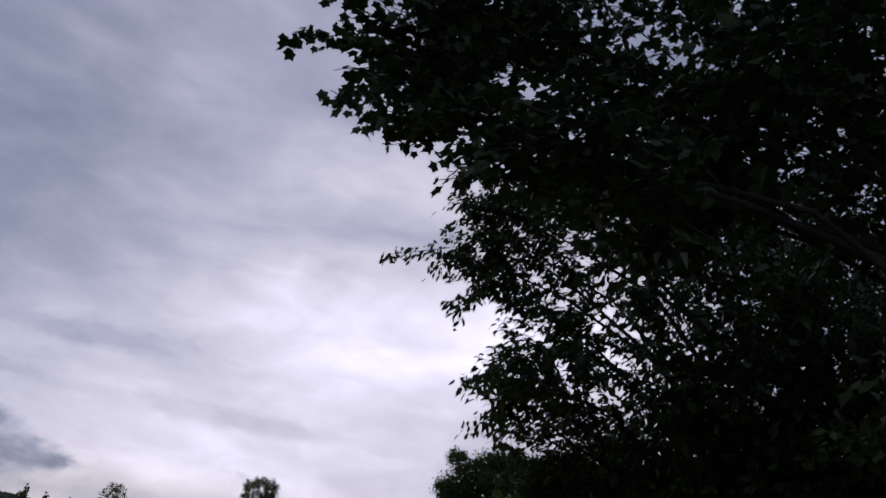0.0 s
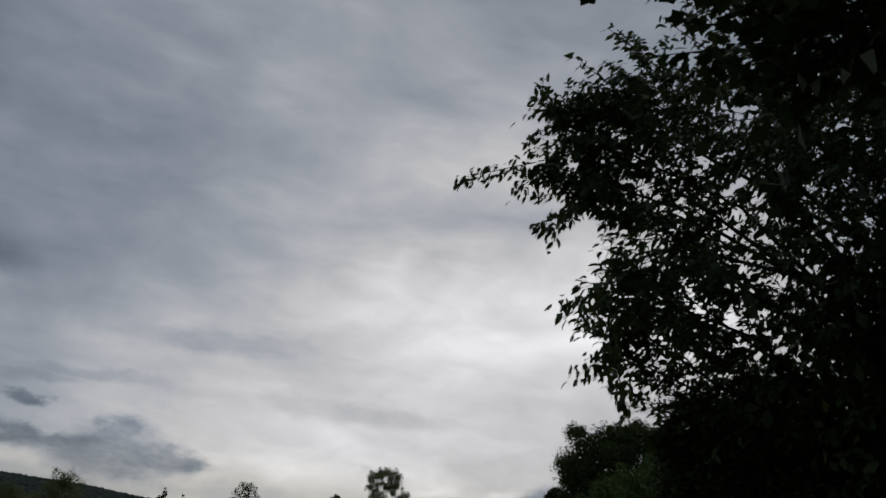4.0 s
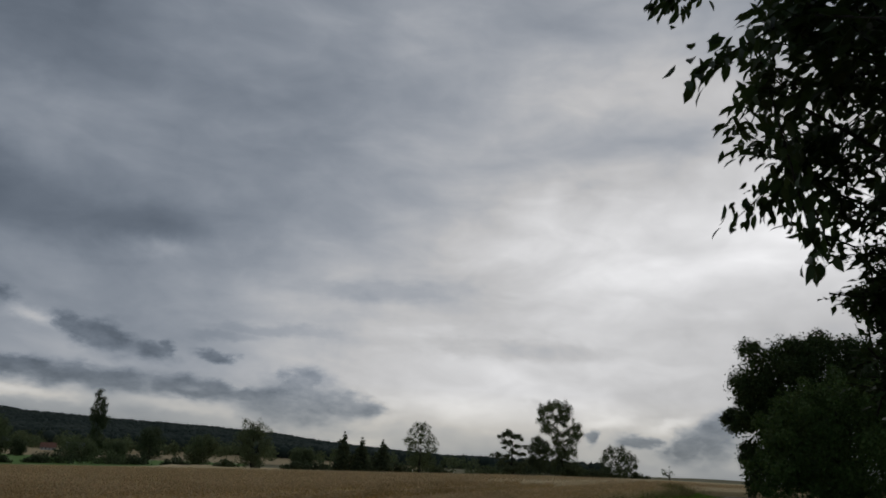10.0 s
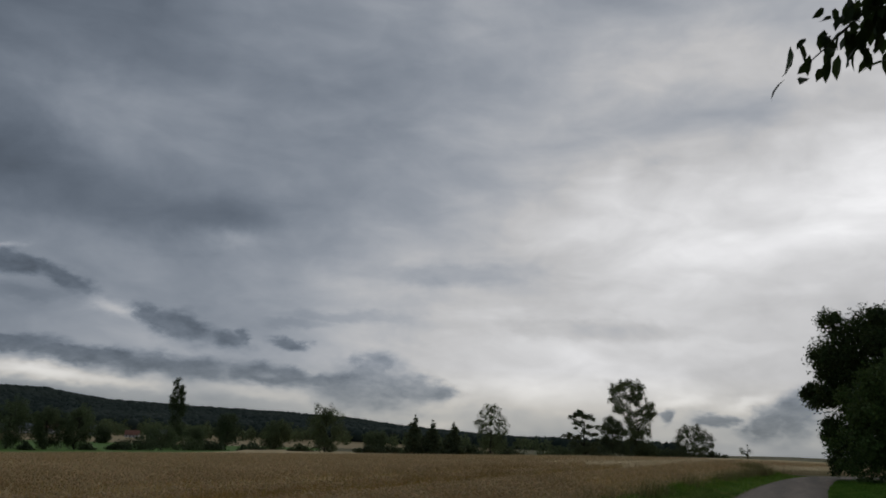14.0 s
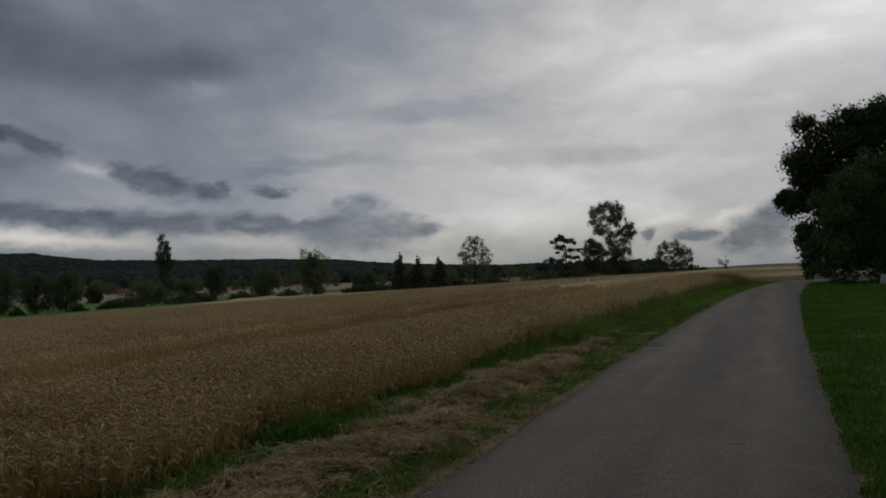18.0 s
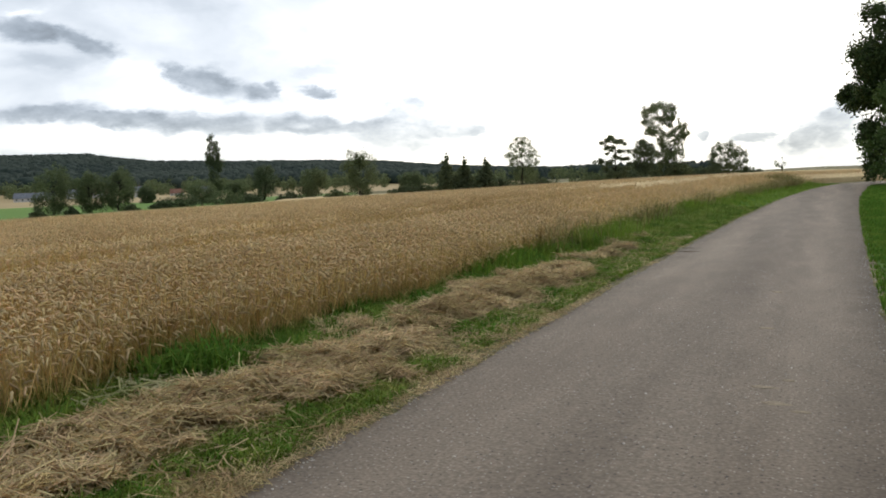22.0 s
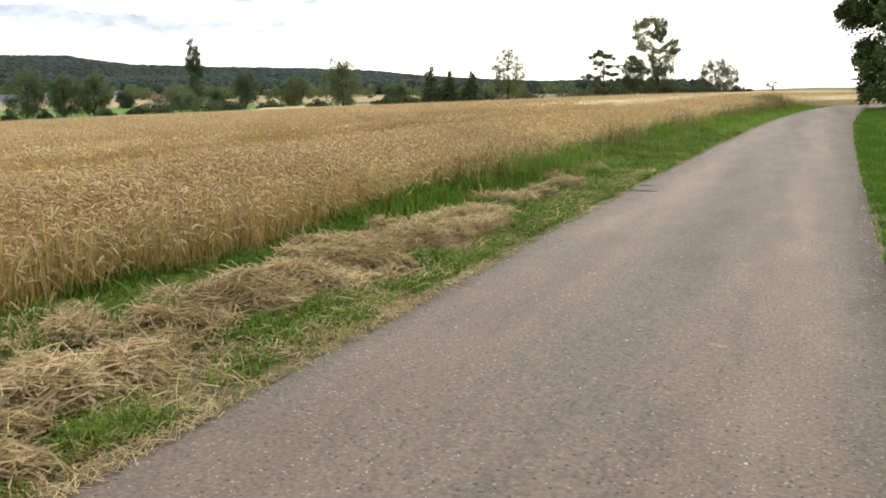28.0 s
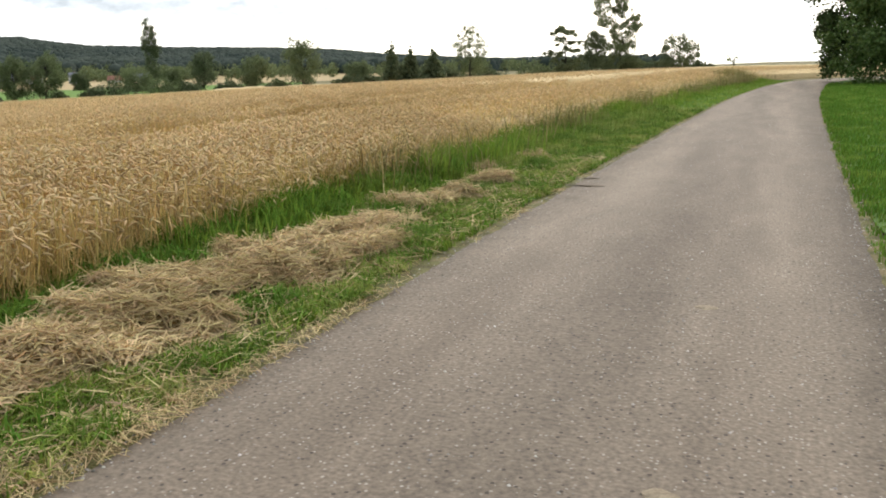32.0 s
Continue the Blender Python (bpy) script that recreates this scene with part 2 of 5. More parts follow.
def mixed(name, a, b, scale, rough=0.9, detail=6, spec=0.2, c=None, fine=0.0, bump=0.0, island=0.0, trans=0.0, stretch=(1, 1, 1)):
    """Two or three colours blended by object-space noise at two scales, with an island tint, relief and translucency."""
    m, t, p = material(name, rough, spec)
    co = t.nodes.new("ShaderNodeTexCoord")
    mp = t.nodes.new("ShaderNodeMapping")
    mp.inputs["Scale"].default_value = stretch
    t.links.new(co.outputs["Object"], mp.inputs[0])
    n = t.nodes.new("ShaderNodeTexNoise")
    n.inputs["Scale"].default_value, n.inputs["Detail"].default_value = scale, detail
    t.links.new(mp.outputs[0], n.inputs[0])
    r = t.nodes.new("ShaderNodeValToRGB")
    r.color_ramp.elements[0].position, r.color_ramp.elements[0].color = 0.36, (*a, 1)
    r.color_ramp.elements[1].position, r.color_ramp.elements[1].color = 0.64, (*b, 1)
    if c:
        r.color_ramp.elements.new(0.5).color = (*c, 1)
    t.links.new(n.outputs["Fac"], r.inputs[0])
    col = r.outputs[0]
    if island:
        g = t.nodes.new("ShaderNodeNewGeometry")
        h = t.nodes.new("ShaderNodeHueSaturation")
        mr = t.nodes.new("ShaderNodeMapRange")
        mr.inputs[3].default_value, mr.inputs[4].default_value = 1 - island, 1 + island
        t.links.new(g.outputs["Random Per Island"], mr.inputs[0])
        t.links.new(mr.outputs[0], h.inputs["Value"])
        mh = t.nodes.new("ShaderNodeMapRange")
        mh.inputs[3].default_value, mh.inputs[4].default_value = 0.5 - island * 0.06, 0.5 + island * 0.06
        ml = t.nodes.new("ShaderNodeMath")
        ml.operation = "FRACT"
        mm = t.nodes.new("ShaderNodeMath")
        mm.operation = "MULTIPLY"
        mm.inputs[1].default_value = 7.31
        t.links.new(g.outputs["Random Per Island"], mm.inputs[0])
        t.links.new(mm.outputs[0], ml.inputs[0])
        t.links.new(ml.outputs[0], mh.inputs[0])
        t.links.new(mh.outputs[0], h.inputs["Hue"])
        t.links.new(col, h.inputs["Color"])
        col = h.outputs[0]
    if fine:
        n2 = t.nodes.new("ShaderNodeTexNoise")
        n2.inputs["Scale"].default_value, n2.inputs["Detail"].default_value = fine, 3
        t.links.new(mp.outputs[0], n2.inputs[0])
        hs = t.nodes.new("ShaderNodeMix")
        hs.data_type, hs.blend_type = "RGBA", "OVERLAY"
        hs.inputs[0].default_value = 0.45
        t.links.new(col, hs.inputs[6])
        t.links.new(n2.outputs["Fac"], hs.inputs[7])
        col = hs.outputs[2]
        if bump:
            bp = t.nodes.new("ShaderNodeBump")
            bp.inputs["Strength"].default_value, bp.inputs["Distance"].default_value = 0.7, bump
            t.links.new(n2.outputs["Fac"], bp.inputs["Height"])
            t.links.new(bp.outputs[0], p.inputs["Normal"])
    t.links.new(col, p.inputs["Base Color"])
    if trans:
        tr = t.nodes.new("ShaderNodeBsdfTranslucent")
        t.links.new(col, tr.inputs[0])
        ms = t.nodes.new("ShaderNodeMixShader")
        ms.inputs[0].default_value = trans
        t.links.new(p.outputs[0], ms.inputs[1])
        t.links.new(tr.outputs[0], ms.inputs[2])
        t.links.new(ms.outputs[0], t.nodes["Material Output"].inputs[0])
    return m


def asphalt_material():
    """Old asphalt: warm grey, pale aggregate chips, dark and light wheel tracks along the lane, stains."""
    m, t, p = material("worn_asphalt", 0.85, 0.25)
    N, L = t.nodes, t.links
    co = N.new("ShaderNodeTexCoord")
    big = N.new("ShaderNodeTexNoise")
    mp = N.new("ShaderNodeMapping")
    mp.inputs["Scale"].default_value = (1.6, 0.12, 1)
    L.new(co.outputs["Object"], mp.inputs[0])
    big.inputs["Scale"].default_value, big.inputs["Detail"].default_value = 1.0, 6
    L.new(mp.outputs[0], big.inputs[0])
    r = N.new("ShaderNodeValToRGB")
    r.color_ramp.elements[0].position, r.color_ramp.elements[0].color = 0.3, (0.150, 0.117, 0.087, 1)
    r.color_ramp.elements[1].position, r.color_ramp.elements[1].color = 0.7, (0.218, 0.174, 0.131, 1)
    L.new(big.outputs["Fac"], r.inputs[0])
    mid = N.new("ShaderNodeTexNoise")
    mid.inputs["Scale"].default_value, mid.inputs["Detail"].default_value = 45, 5
    L.new(co.outputs["Object"], mid.inputs[0])
    o1 = N.new("ShaderNodeMix")
    o1.data_type, o1.blend_type = "RGBA", "OVERLAY"
    o1.inputs[0].default_value = 0.75
    L.new(r.outputs[0], o1.inputs[6])
    L.new(mid.outputs["Fac"], o1.inputs[7])
    vo = N.new("ShaderNodeTexVoronoi")
    vo.inputs["Scale"].default_value = 48
    L.new(co.outputs["Object"], vo.inputs[0])
    sc = N.new("ShaderNodeSeparateColor")
    L.new(vo.outputs["Color"], sc.inputs[0])
    pick = N.new("ShaderNodeMath")
    pick.operation = "GREATER_THAN"
    pick.inputs[1].default_value = 0.75
    L.new(sc.outputs[0], pick.inputs[0])
    small = N.new("ShaderNodeMath")
    small.operation = "LESS_THAN"
    small.inputs[1].default_value = 0.32
    L.new(vo.outputs["Distance"], small.inputs[0])
    both = N.new("ShaderNodeMath")
    both.operation = "MULTIPLY"
    L.new(pick.outputs[0], both.inputs[0])
    L.new(small.outputs[0], both.inputs[1])
    amt = N.new("ShaderNodeMath")
    amt.operation = "MULTIPLY"
    L.new(both.outputs[0], amt.inputs[0])
    L.new(sc.outputs[1], amt.inputs[1])
    o2 = N.new("ShaderNodeMix")
    o2.data_type = "RGBA"
    o2.inputs[7].default_value = (0.37, 0.33, 0.275, 1)
    L.new(amt.outputs[0], o2.inputs[0])
    L.new(o1.outputs[2], o2.inputs[6])
    blot = N.new("ShaderNodeTexNoise")
    blot.inputs["Scale"].default_value, blot.inputs["Detail"].default_value, blot.inputs["Roughness"].default_value = 2.4, 7, 0.62
    mq = N.new("ShaderNodeMapping")
    mq.inputs["Scale"].default_value = (1.0, 0.3, 1)
    L.new(co.outputs["Object"], mq.inputs[0])
    L.new(mq.outputs[0], blot.inputs[0])
    o3 = N.new("ShaderNodeMix")
    o3.data_type, o3.blend_type = "RGBA", "OVERLAY"
    o3.inputs[0].default_value = 0.36
    L.new(o2.outputs[2], o3.inputs[6])
    L.new(blot.outputs["Fac"], o3.inputs[7])
    pit = N.new("ShaderNodeTexVoronoi")
    pit.inputs["Scale"].default_value = 27
    L.new(co.outputs["Object"], pit.inputs[0])
    pc = N.new("ShaderNodeSeparateColor")
    L.new(pit.outputs["Color"], pc.inputs[0])
    pk = N.new("ShaderNodeMath")
    pk.operation = "GREATER_THAN"
    pk.inputs[1].default_value = 0.68
    L.new(pc.outputs[0], pk.inputs[0])
    pd = N.new("ShaderNodeMath")
    pd.operation = "LESS_THAN"
    pd.inputs[1].default_value = 0.22
    L.new(pit.outputs["Distance"], pd.inputs[0])
    pm = N.new("ShaderNodeMath")
    pm.operation = "MULTIPLY"
    L.new(pk.outputs[0], pm.inputs[0])
    L.new(pd.outputs[0], pm.inputs[1])
    o4 = N.new("ShaderNodeMix")
    o4.data_type = "RGBA"
    o4.inputs[7].default_value = (0.075, 0.06, 0.047, 1)
    L.new(pm.outputs[0], o4.inputs[0])
    L.new(o3.outputs[2], o4.inputs[6])
    # polished wheel tracks and a darker strip between them
    xyz = N.new("ShaderNodeSeparateXYZ")
    L.new(co.outputs["Object"], xyz.inputs[0])
    wav = N.new("ShaderNodeMath")
    wav.operation = "SINE"
    wm1 = N.new("ShaderNodeMath")
    wm1.operation = "MULTIPLY_ADD"
    wm1.inputs[1].default_value, wm1.inputs[2].default_value = 3.9, 1.5
    L.new(xyz.outputs[0], wm1.inputs[0])
    L.new(wm1.outputs[0], wav.inputs[0])
    hv = N.new("ShaderNodeHueSaturation")
    vr = N.new("ShaderNodeMapRange")
    vr.inputs[1].default_value, vr.inputs[2].default_value, vr.inputs[3].default_value, vr.inputs[4].default_value = -1, 1, 0.90, 1.13
    L.new(wav.outputs[0], vr.inputs[0])
    L.new(vr.outputs[0], hv.inputs["Value"])
    L.new(o4.outputs[2], hv.inputs["Color"])
    L.new(hv.outputs[0], p.inputs["Base Color"])
    bp = N.new("ShaderNodeBump")
    bp.inputs["Strength"].default_value, bp.inputs["Distance"].default_value = 0.8, 0.006
    L.new(mid.outputs["Fac"], bp.inputs["Height"])
    L.new(bp.outputs[0], p.inputs["Normal"])
    return m


M_ROAD = asphalt_material()
M_SOIL = mixed("verge_soil", (0.10, 0.085, 0.04), (0.23, 0.18, 0.095), 5.0, fine=45, bump=0.03, c=(0.15, 0.145, 0.055))
M_LAWN = mixed("lawn_ground", (0.06, 0.125, 0.02), (0.095, 0.165, 0.03), 0.8, fine=25, bump=0.02)
M_GRASS = mixed("grass_blades", (0.105, 0.18, 0.03), (0.28, 0.31, 0.085), 2.2, rough=0.85, spec=0.04, island=0.45, trans=0.3, c=(0.155, 0.245, 0.04))
M_TURF = mixed("turf_blades", (0.095, 0.19, 0.028), (0.18, 0.27, 0.05), 1.2, rough=0.85, spec=0.04, island=0.35, trans=0.3, c=(0.10, 0.20, 0.03))
M_VERGE = mixed("verge_blades", (0.13, 0.235, 0.035), (0.25, 0.32, 0.065), 1.2, rough=0.85, spec=0.04, island=0.35, trans=0.4, c=(0.17, 0.275, 0.042))
M_TALL = mixed("tall_grass", (0.19, 0.19, 0.06), (0.34, 0.27, 0.12), 0.5, rough=0.7, island=0.4, trans=0.3)
M_BED = mixed("straw_bed", (0.22, 0.165, 0.085), (0.44, 0.34, 0.19), 14, rough=0.9, fine=60, bump=0.03)
M_STRAW = mixed("mown_straw", (0.43, 0.325, 0.165), (0.66, 0.515, 0.295), 1.5, rough=0.85, spec=0.05, island=0.4, trans=0.2)
M_WHEAT = mixed("wheat_stems", (0.55, 0.395, 0.155), (0.69, 0.52, 0.23), 0.6, rough=0.75, island=0.3, trans=0.35)
M_EAR = mixed("wheat_ears", (0.64, 0.485, 0.265), (0.77, 0.61, 0.365), 0.5, rough=0.85, spec=0.05, island=0.2, trans=0.32)
M_CANOPY = mixed("wheat_canopy", (0.55, 0.405, 0.205), (0.65, 0.495, 0.265), 0.25, rough=0.9, fine=9, bump=0.12, stretch=(1, 0.5, 1))
M_MEADOW = mixed("meadow_green", (0.10, 0.20, 0.028), (0.135, 0.235, 0.04), 0.01, rough=0.9)
M_FARFIELD = mixed("distant_stubble", (0.34, 0.25, 0.12), (0.45, 0.34, 0.18), 0.01, rough=0.9)
M_BARK = mixed("bark", (0.02, 0.017, 0.014), (0.045, 0.038, 0.031), 3, rough=0.95, fine=20, bump=0.02, stretch=(1, 1, 0.25))
M_CHERRY = mixed("cherry_leaf", (0.036, 0.062, 0.018), (0.058, 0.09, 0.026), 0.6, rough=0.5, spec=0.35, island=0.35, trans=0.3)
M_MAPLE = mixed("maple_leaf", (0.024, 0.042, 0.013), (0.036, 0.06, 0.018), 0.6, rough=0.55, spec=0.3, island=0.35, trans=0.18)
M_OAK = mixed("oak_leaf", (0.042, 0.07, 0.021), (0.066, 0.098, 0.03), 0.3, rough=0.6, island=0.4, trans=0.2)
M_WILLOW = mixed("light_leaf", (0.07, 0.12, 0.03), (0.10, 0.15, 0.042), 0.3, rough=0.6, island=0.35, trans=0.2)
# distant foliage: base colours lifted to stand in for aerial haze
M_FAR_HAZED = mixed("hazed_far_leaf", (0.118, 0.15, 0.068), (0.16, 0.19, 0.09), 0.08, rough=0.8, island=0.3, trans=0.42)
M_FARDARK_HAZED = mixed("hazed_far_dark_leaf", (0.09, 0.115, 0.058), (0.125, 0.15, 0.075), 0.08, rough=0.8, island=0.3, trans=0.4)
M_PALE_HAZED = mixed("hazed_birch_leaf", (0.11, 0.145, 0.062), (0.15, 0.18, 0.085), 0.1, rough=0.8, island=0.25, trans=0.42)
M_WOODS = mixed("wooded_hill", (0.028, 0.042, 0.034), (0.046, 0.060, 0.046), 0.008, rough=1.0, island=0.08)
M_WALL = mixed("house_render", (0.55, 0.53, 0.50), (0.66, 0.64, 0.60), 0.5, rough=0.9)
M_ROOF = mixed("clay_roof", (0.20, 0.10, 0.07), (0.28, 0.14, 0.10), 0.6, rough=0.9)
M_SLATE = mixed("grey_roof", (0.14, 0.15, 0.17), (0.20, 0.21, 0.23), 0.6, rough=0.8)
M_PANE = material("dark_pane", 0.15, 0.5)[0]
M_PANE.node_tree.nodes["Principled BSDF"].inputs["Base Color"].default_value = (0.03, 0.035, 0.045, 1)


# ---- mesh helpers ----
def quick_mesh(name, verts, faces, mat, smooth=False):
    """A mesh from arrays of vertices and of faces with equally many corners."""
    verts, faces = np.asarray(verts, np.float32).reshape(-1, 3), np.asarray(faces, np.int32)
    me = bpy.data.meshes.new(name)
    k = faces.shape[1]
    me.vertices.add(len(verts))
    me.vertices.foreach_set("co", verts.ravel())
    me.loops.add(faces.size)
    me.loops.foreach_set("vertex_index", faces.ravel())
    me.polygons.add(len(faces))
    me.polygons.foreach_set("loop_start", np.arange(0, faces.size, k, dtype=np.int32))
    me.polygons.foreach_set("loop_total", np.full(len(faces), k, np.int32))
    me.update(calc_edges=True)
    me.validate()
    if smooth:
        me.polygons.foreach_set("use_smooth", np.ones(len(faces), bool))
    me.materials.append(mat)
    return me


def child(name, me, parent, label=""):
    ob = new(name, me)
    ob.parent = parent
    return tagged(ob, label)


def part(name, bm, mat, parent, label=""):
    me = bpy.data.meshes.new(name)
    bm.to_mesh(me)
    bm.free()
    me.materials.append(mat)
    return child(name, me, parent, label)


RNG = np.random.default_rng(7)


def unit(v):
    return v / np.maximum(np.linalg.norm(v, axis=-1, keepdims=True), 1e-9)


# ---- the lie of the land ----
def road_left(y):
    return np.interp(y, [-60, 12, 18, 25, 31, 36, 42, 48, 54, 60, 65, 70, 76, 86, 110], [-2.21, -2.2, -2.15, -2.06, -1.94, -1.83, -1.58, -1.25, -0.85, -0.3, 0.4, 2.0, 5.5, 14, 40])


def field_far(y):
    return -47 - 0.6 * (np.asarray(y, float) - 37)


HILL_B = [-180, -90, -60, -50, -46.5, -45, -42.8, -38, -32, -28, -25, -20.5, -14.7, -8, 0, 20, 90, 180]
HILL_Z = [20, 25, 34, 38, 38, 31, 23, 19.5, 16.5, 12, 3, -5, -14, -26, -38, -38, -10, 20]


def land(x, y):
    """Height of the ground: level round the lane, falling into the valley beside it, wooded hills behind."""
    x, y = np.asarray(x, float), np.asarray(y, float)
    w = np.maximum(0, -x - 6)
    fall = 0.042 * (w - 8 * (1 - np.exp(-w / 8))) + 6e-5 * np.minimum(w, 150) ** 2 + 2e-5 * np.clip(y, 0, 400) ** 2
    fall = fall + 0.055 * np.maximum(0, field_far(np.clip(y, -100, 400)) - x)
    z = -12.5 * (1 - np.exp(-fall / 12.5))
    r, b = np.hypot(x, y), np.degrees(np.arctan2(x, y))
    s = np.clip((r - 950) / 750, 0, 1)
    s = s * s * (3 - 2 * s)
    return z + s * (np.interp(b, HILL_B, HILL_Z) - z)


def spaced(stops):
    out = []
    for (a, b, n) in stops:
        out += list(np.linspace(a, b, n, endpoint=False))
    return np.array(out + [stops[-1][1]])


def sheet(name, xs, ys, mat, lift=0.0, rough=0.0):
    X, Y = np.meshgrid(xs, ys)
    Z = land(X, Y) + lift
    if rough:
        Z = Z + RNG.uniform(-rough, rough, Z.shape)
    V = np.stack([X, Y, Z], -1).reshape(-1, 3)
    n, m = len(xs), len(ys)
    i = np.arange(n * m).reshape(m, n)
    F = np.stack([i[:-1, :-1], i[:-1, 1:], i[1:, 1:], i[1:, :-1]], -1).reshape(-1, 4)
    return V, F


V, F = sheet("ground", spaced([(-4500, -600, 60), (-600, -60, 50), (-60, -8, 40), (-8, 12, 60), (12, 100, 30), (100, 4500, 40)]),
             spaced([(-4500, -100, 40), (-100, -12, 30), (-12, 40, 90), (40, 120, 50), (120, 700, 60), (700, 4500, 70)]), M_SOIL)
ground = tagged(new("ground", quick_mesh("ground", V, F, M_SOIL, True)), "brown and green farmland soil with sparse grass", "ground", kind="structure")

# lane: crowned strip with crumbling edges
yr = spaced([(-40, -4, 60), (-4, 30, 340), (30, 72, 160), (72, 110, 60)])
cols = np.array([0, 0.02, 0.5, 1.46, 2.42, 2.90, 2.92])
hgt = np.array([-0.03, 0.012, 0.022, 0.035, 0.022, 0.012, -0.03])
wob_l = np.array([noise.noise((0, y * 1.3, 0)) * 0.05 + noise.noise((0, y * 6, 3)) * 0.03 for y in yr])
wob_r = np.array([noise.noise((7, y * 1.3, 0)) * 0.06 + noise.noise((7, y * 6, 3)) * 0.03 for y in yr])
k = cols / 2.92
RX = road_left(yr)[:, None] + cols[None] + wob_l[:, None] * (1 - k) + wob_r[:, None] * k
RY = np.repeat(yr[:, None], len(cols), 1)
RZ = land(RX, RY) + hgt[None]
i = np.arange(RX.size).reshape(RX.shape)
road = tagged(new("road", quick_mesh("road", np.stack([RX, RY, RZ], -1), np.stack([i[:-1, :-1], i[:-1, 1:], i[1:, 1:], i[1:, :-1]], -1).reshape(-1, 4), M_ROAD, True)),
              "narrow farm lane of worn grey asphalt", "road", kind="structure")

# lawn to the right of the lane
ys = spaced([(-40, -4, 30), (-4, 30, 200), (30, 60, 60), (60, 66, 6)])
xs = np.linspace(0, 1, 24) ** 1.6
lawn_wob = np.array([noise.noise((3, q * 0.8, 0)) * 0.10 + noise.noise((3, q * 4, 2)) * 0.05 for q in ys])
LX = road_left(ys)[:, None] + 3.06 + 1.1 * lawn_wob[:, None] * (1 - xs[None]) + xs[None] * 26
LY = np.repeat(ys[:, None], 24, 1)
LZ = land(LX, LY) + 0.03 + 0.05 * np.clip(xs[None] * 8, 0, 1)
i = np.arange(LX.size).reshape(LX.shape)
lawn = tagged(new("lawn", quick_mesh("lawn", np.stack([LX, LY, LZ], -1), np.stack([i[:-1, :-1], i[:-1, 1:], i[1:, 1:], i[1:, :-1]], -1).reshape(-1, 4), M_LAWN, True)),
              "short green grass bank beside the lane", "lawn", kind="structure")

# grassy ground of the verge beyond the mown straw
ys = spaced([(11, 40, 120), (40, 66, 60)])
us = np.linspace(0, 1, 12)
TX = road_left(ys)[:, None] - 0.12 - np.array([noise.noise((11, q * 1.1, 0)) * 0.08 for q in ys])[:, None] * (1 - us[None]) - us[None] * 2.3
TY = np.repeat(ys[:, None], len(us), 1)
TZ = land(TX, TY) + 0.012 - 0.03 * np.clip((13 - TY) / 2, 0, 1)
i = np.arange(TX.size).reshape(TX.shape)
tagged(new("verge", quick_mesh("verge", np.stack([TX, TY, TZ], -1), np.stack([i[:-1, :-1], i[1:, :-1], i[1:, 1:], i[:-1, 1:]], -1).reshape(-1, 4), M_LAWN, True)),
       "green grassy verge between the lane and the wheat", "verge", kind="structure")

# wheat field: the closed crop surface under the standing ears
ys = spaced([(-40, 0, 50), (0, 45, 240), (45, 110, 120), (110, 320, 80)])
xs = np.linspace(0, 1, 210) ** 1.7


def wheat_edge(y):
    return road_left(y) - 2.08 + np.sin(y * 0.9) * 0.06 + np.sin(y * 2.3 + 1) * 0.05


CX = wheat_edge(ys)[:, None] - 0.25 - xs[None] * (wheat_edge(ys) - field_far(ys))[:, None]
CY = np.repeat(ys[:, None], len(xs), 1)
bump_z = np.array([[noise.noise((x * 0.9, y * 0.9, 0)) * 0.05 + noise.noise((x * 3, y * 3, 5)) * 0.035 for x, y in zip(rx, ry)] for rx, ry in zip(CX, CY)])
CZ = land(CX, CY) + np.where(xs[None] == 0, 0.0, 0.40 + 0.22 * np.clip((wheat_edge(CY) - CX - 0.6) / 2.4, 0, 1)) + bump_z - 0.15 * (np.exp(-(((CX + 7.0) / 0.45) ** 2)) + np.exp(-(((CX + 8.74) / 0.4) ** 2))) - 0.62 * (np.exp(-(((CX + 7.75) / 0.68) ** 4)) + np.exp(-(((CX + 9.49) / 0.68) ** 4))) - 0.5 * np.exp(-(((np.abs(CX + 31.0) - 0.9) / 0.7) ** 2))
i = np.arange(CX.size).reshape(CX.shape)
wheat_canopy = tagged(new("wheat_field", quick_mesh("wheat_field", np.stack([CX, CY, CZ], -1), np.stack([i[:-1, :-1], i[:-1, 1:], i[1:, 1:], i[1:, :-1]], -1).reshape(-1, 4), M_CANOPY, True)),
                      "wide field of ripe golden wheat", "field", kind="stuff")


# ---- valley: meadow strips, far fields ----
def draped(name, b0, b1, r0, r1, mat, label, lift=0.25):
    """A field between two bearings and two distances, laid on the land."""
    bb = np.radians(np.linspace(b0, b1, 30))
    rr = np.linspace(r0, r1, 16)
    B, R = np.meshgrid(bb, rr)
    X, Y = np.sin(B) * R, np.cos(B) * R
    Z = land(X, Y) + lift
    i = np.arange(X.size).reshape(X.shape)
    return tagged(new(name, quick_mesh(name, np.stack([X, Y, Z], -1), np.stack([i[:-1, :-1], i[1:, :-1], i[1:, 1:], i[:-1, 1:]], -1).reshape(-1, 4), mat, True)), label, "field", kind="structure")


draped("meadow", -70, -30, 190, 560, M_MEADOW, "bright green meadow in the valley")
draped("stubble_field", -75, -18, 560, 1080, M_FARFIELD, "pale harvested field beyond the meadow")


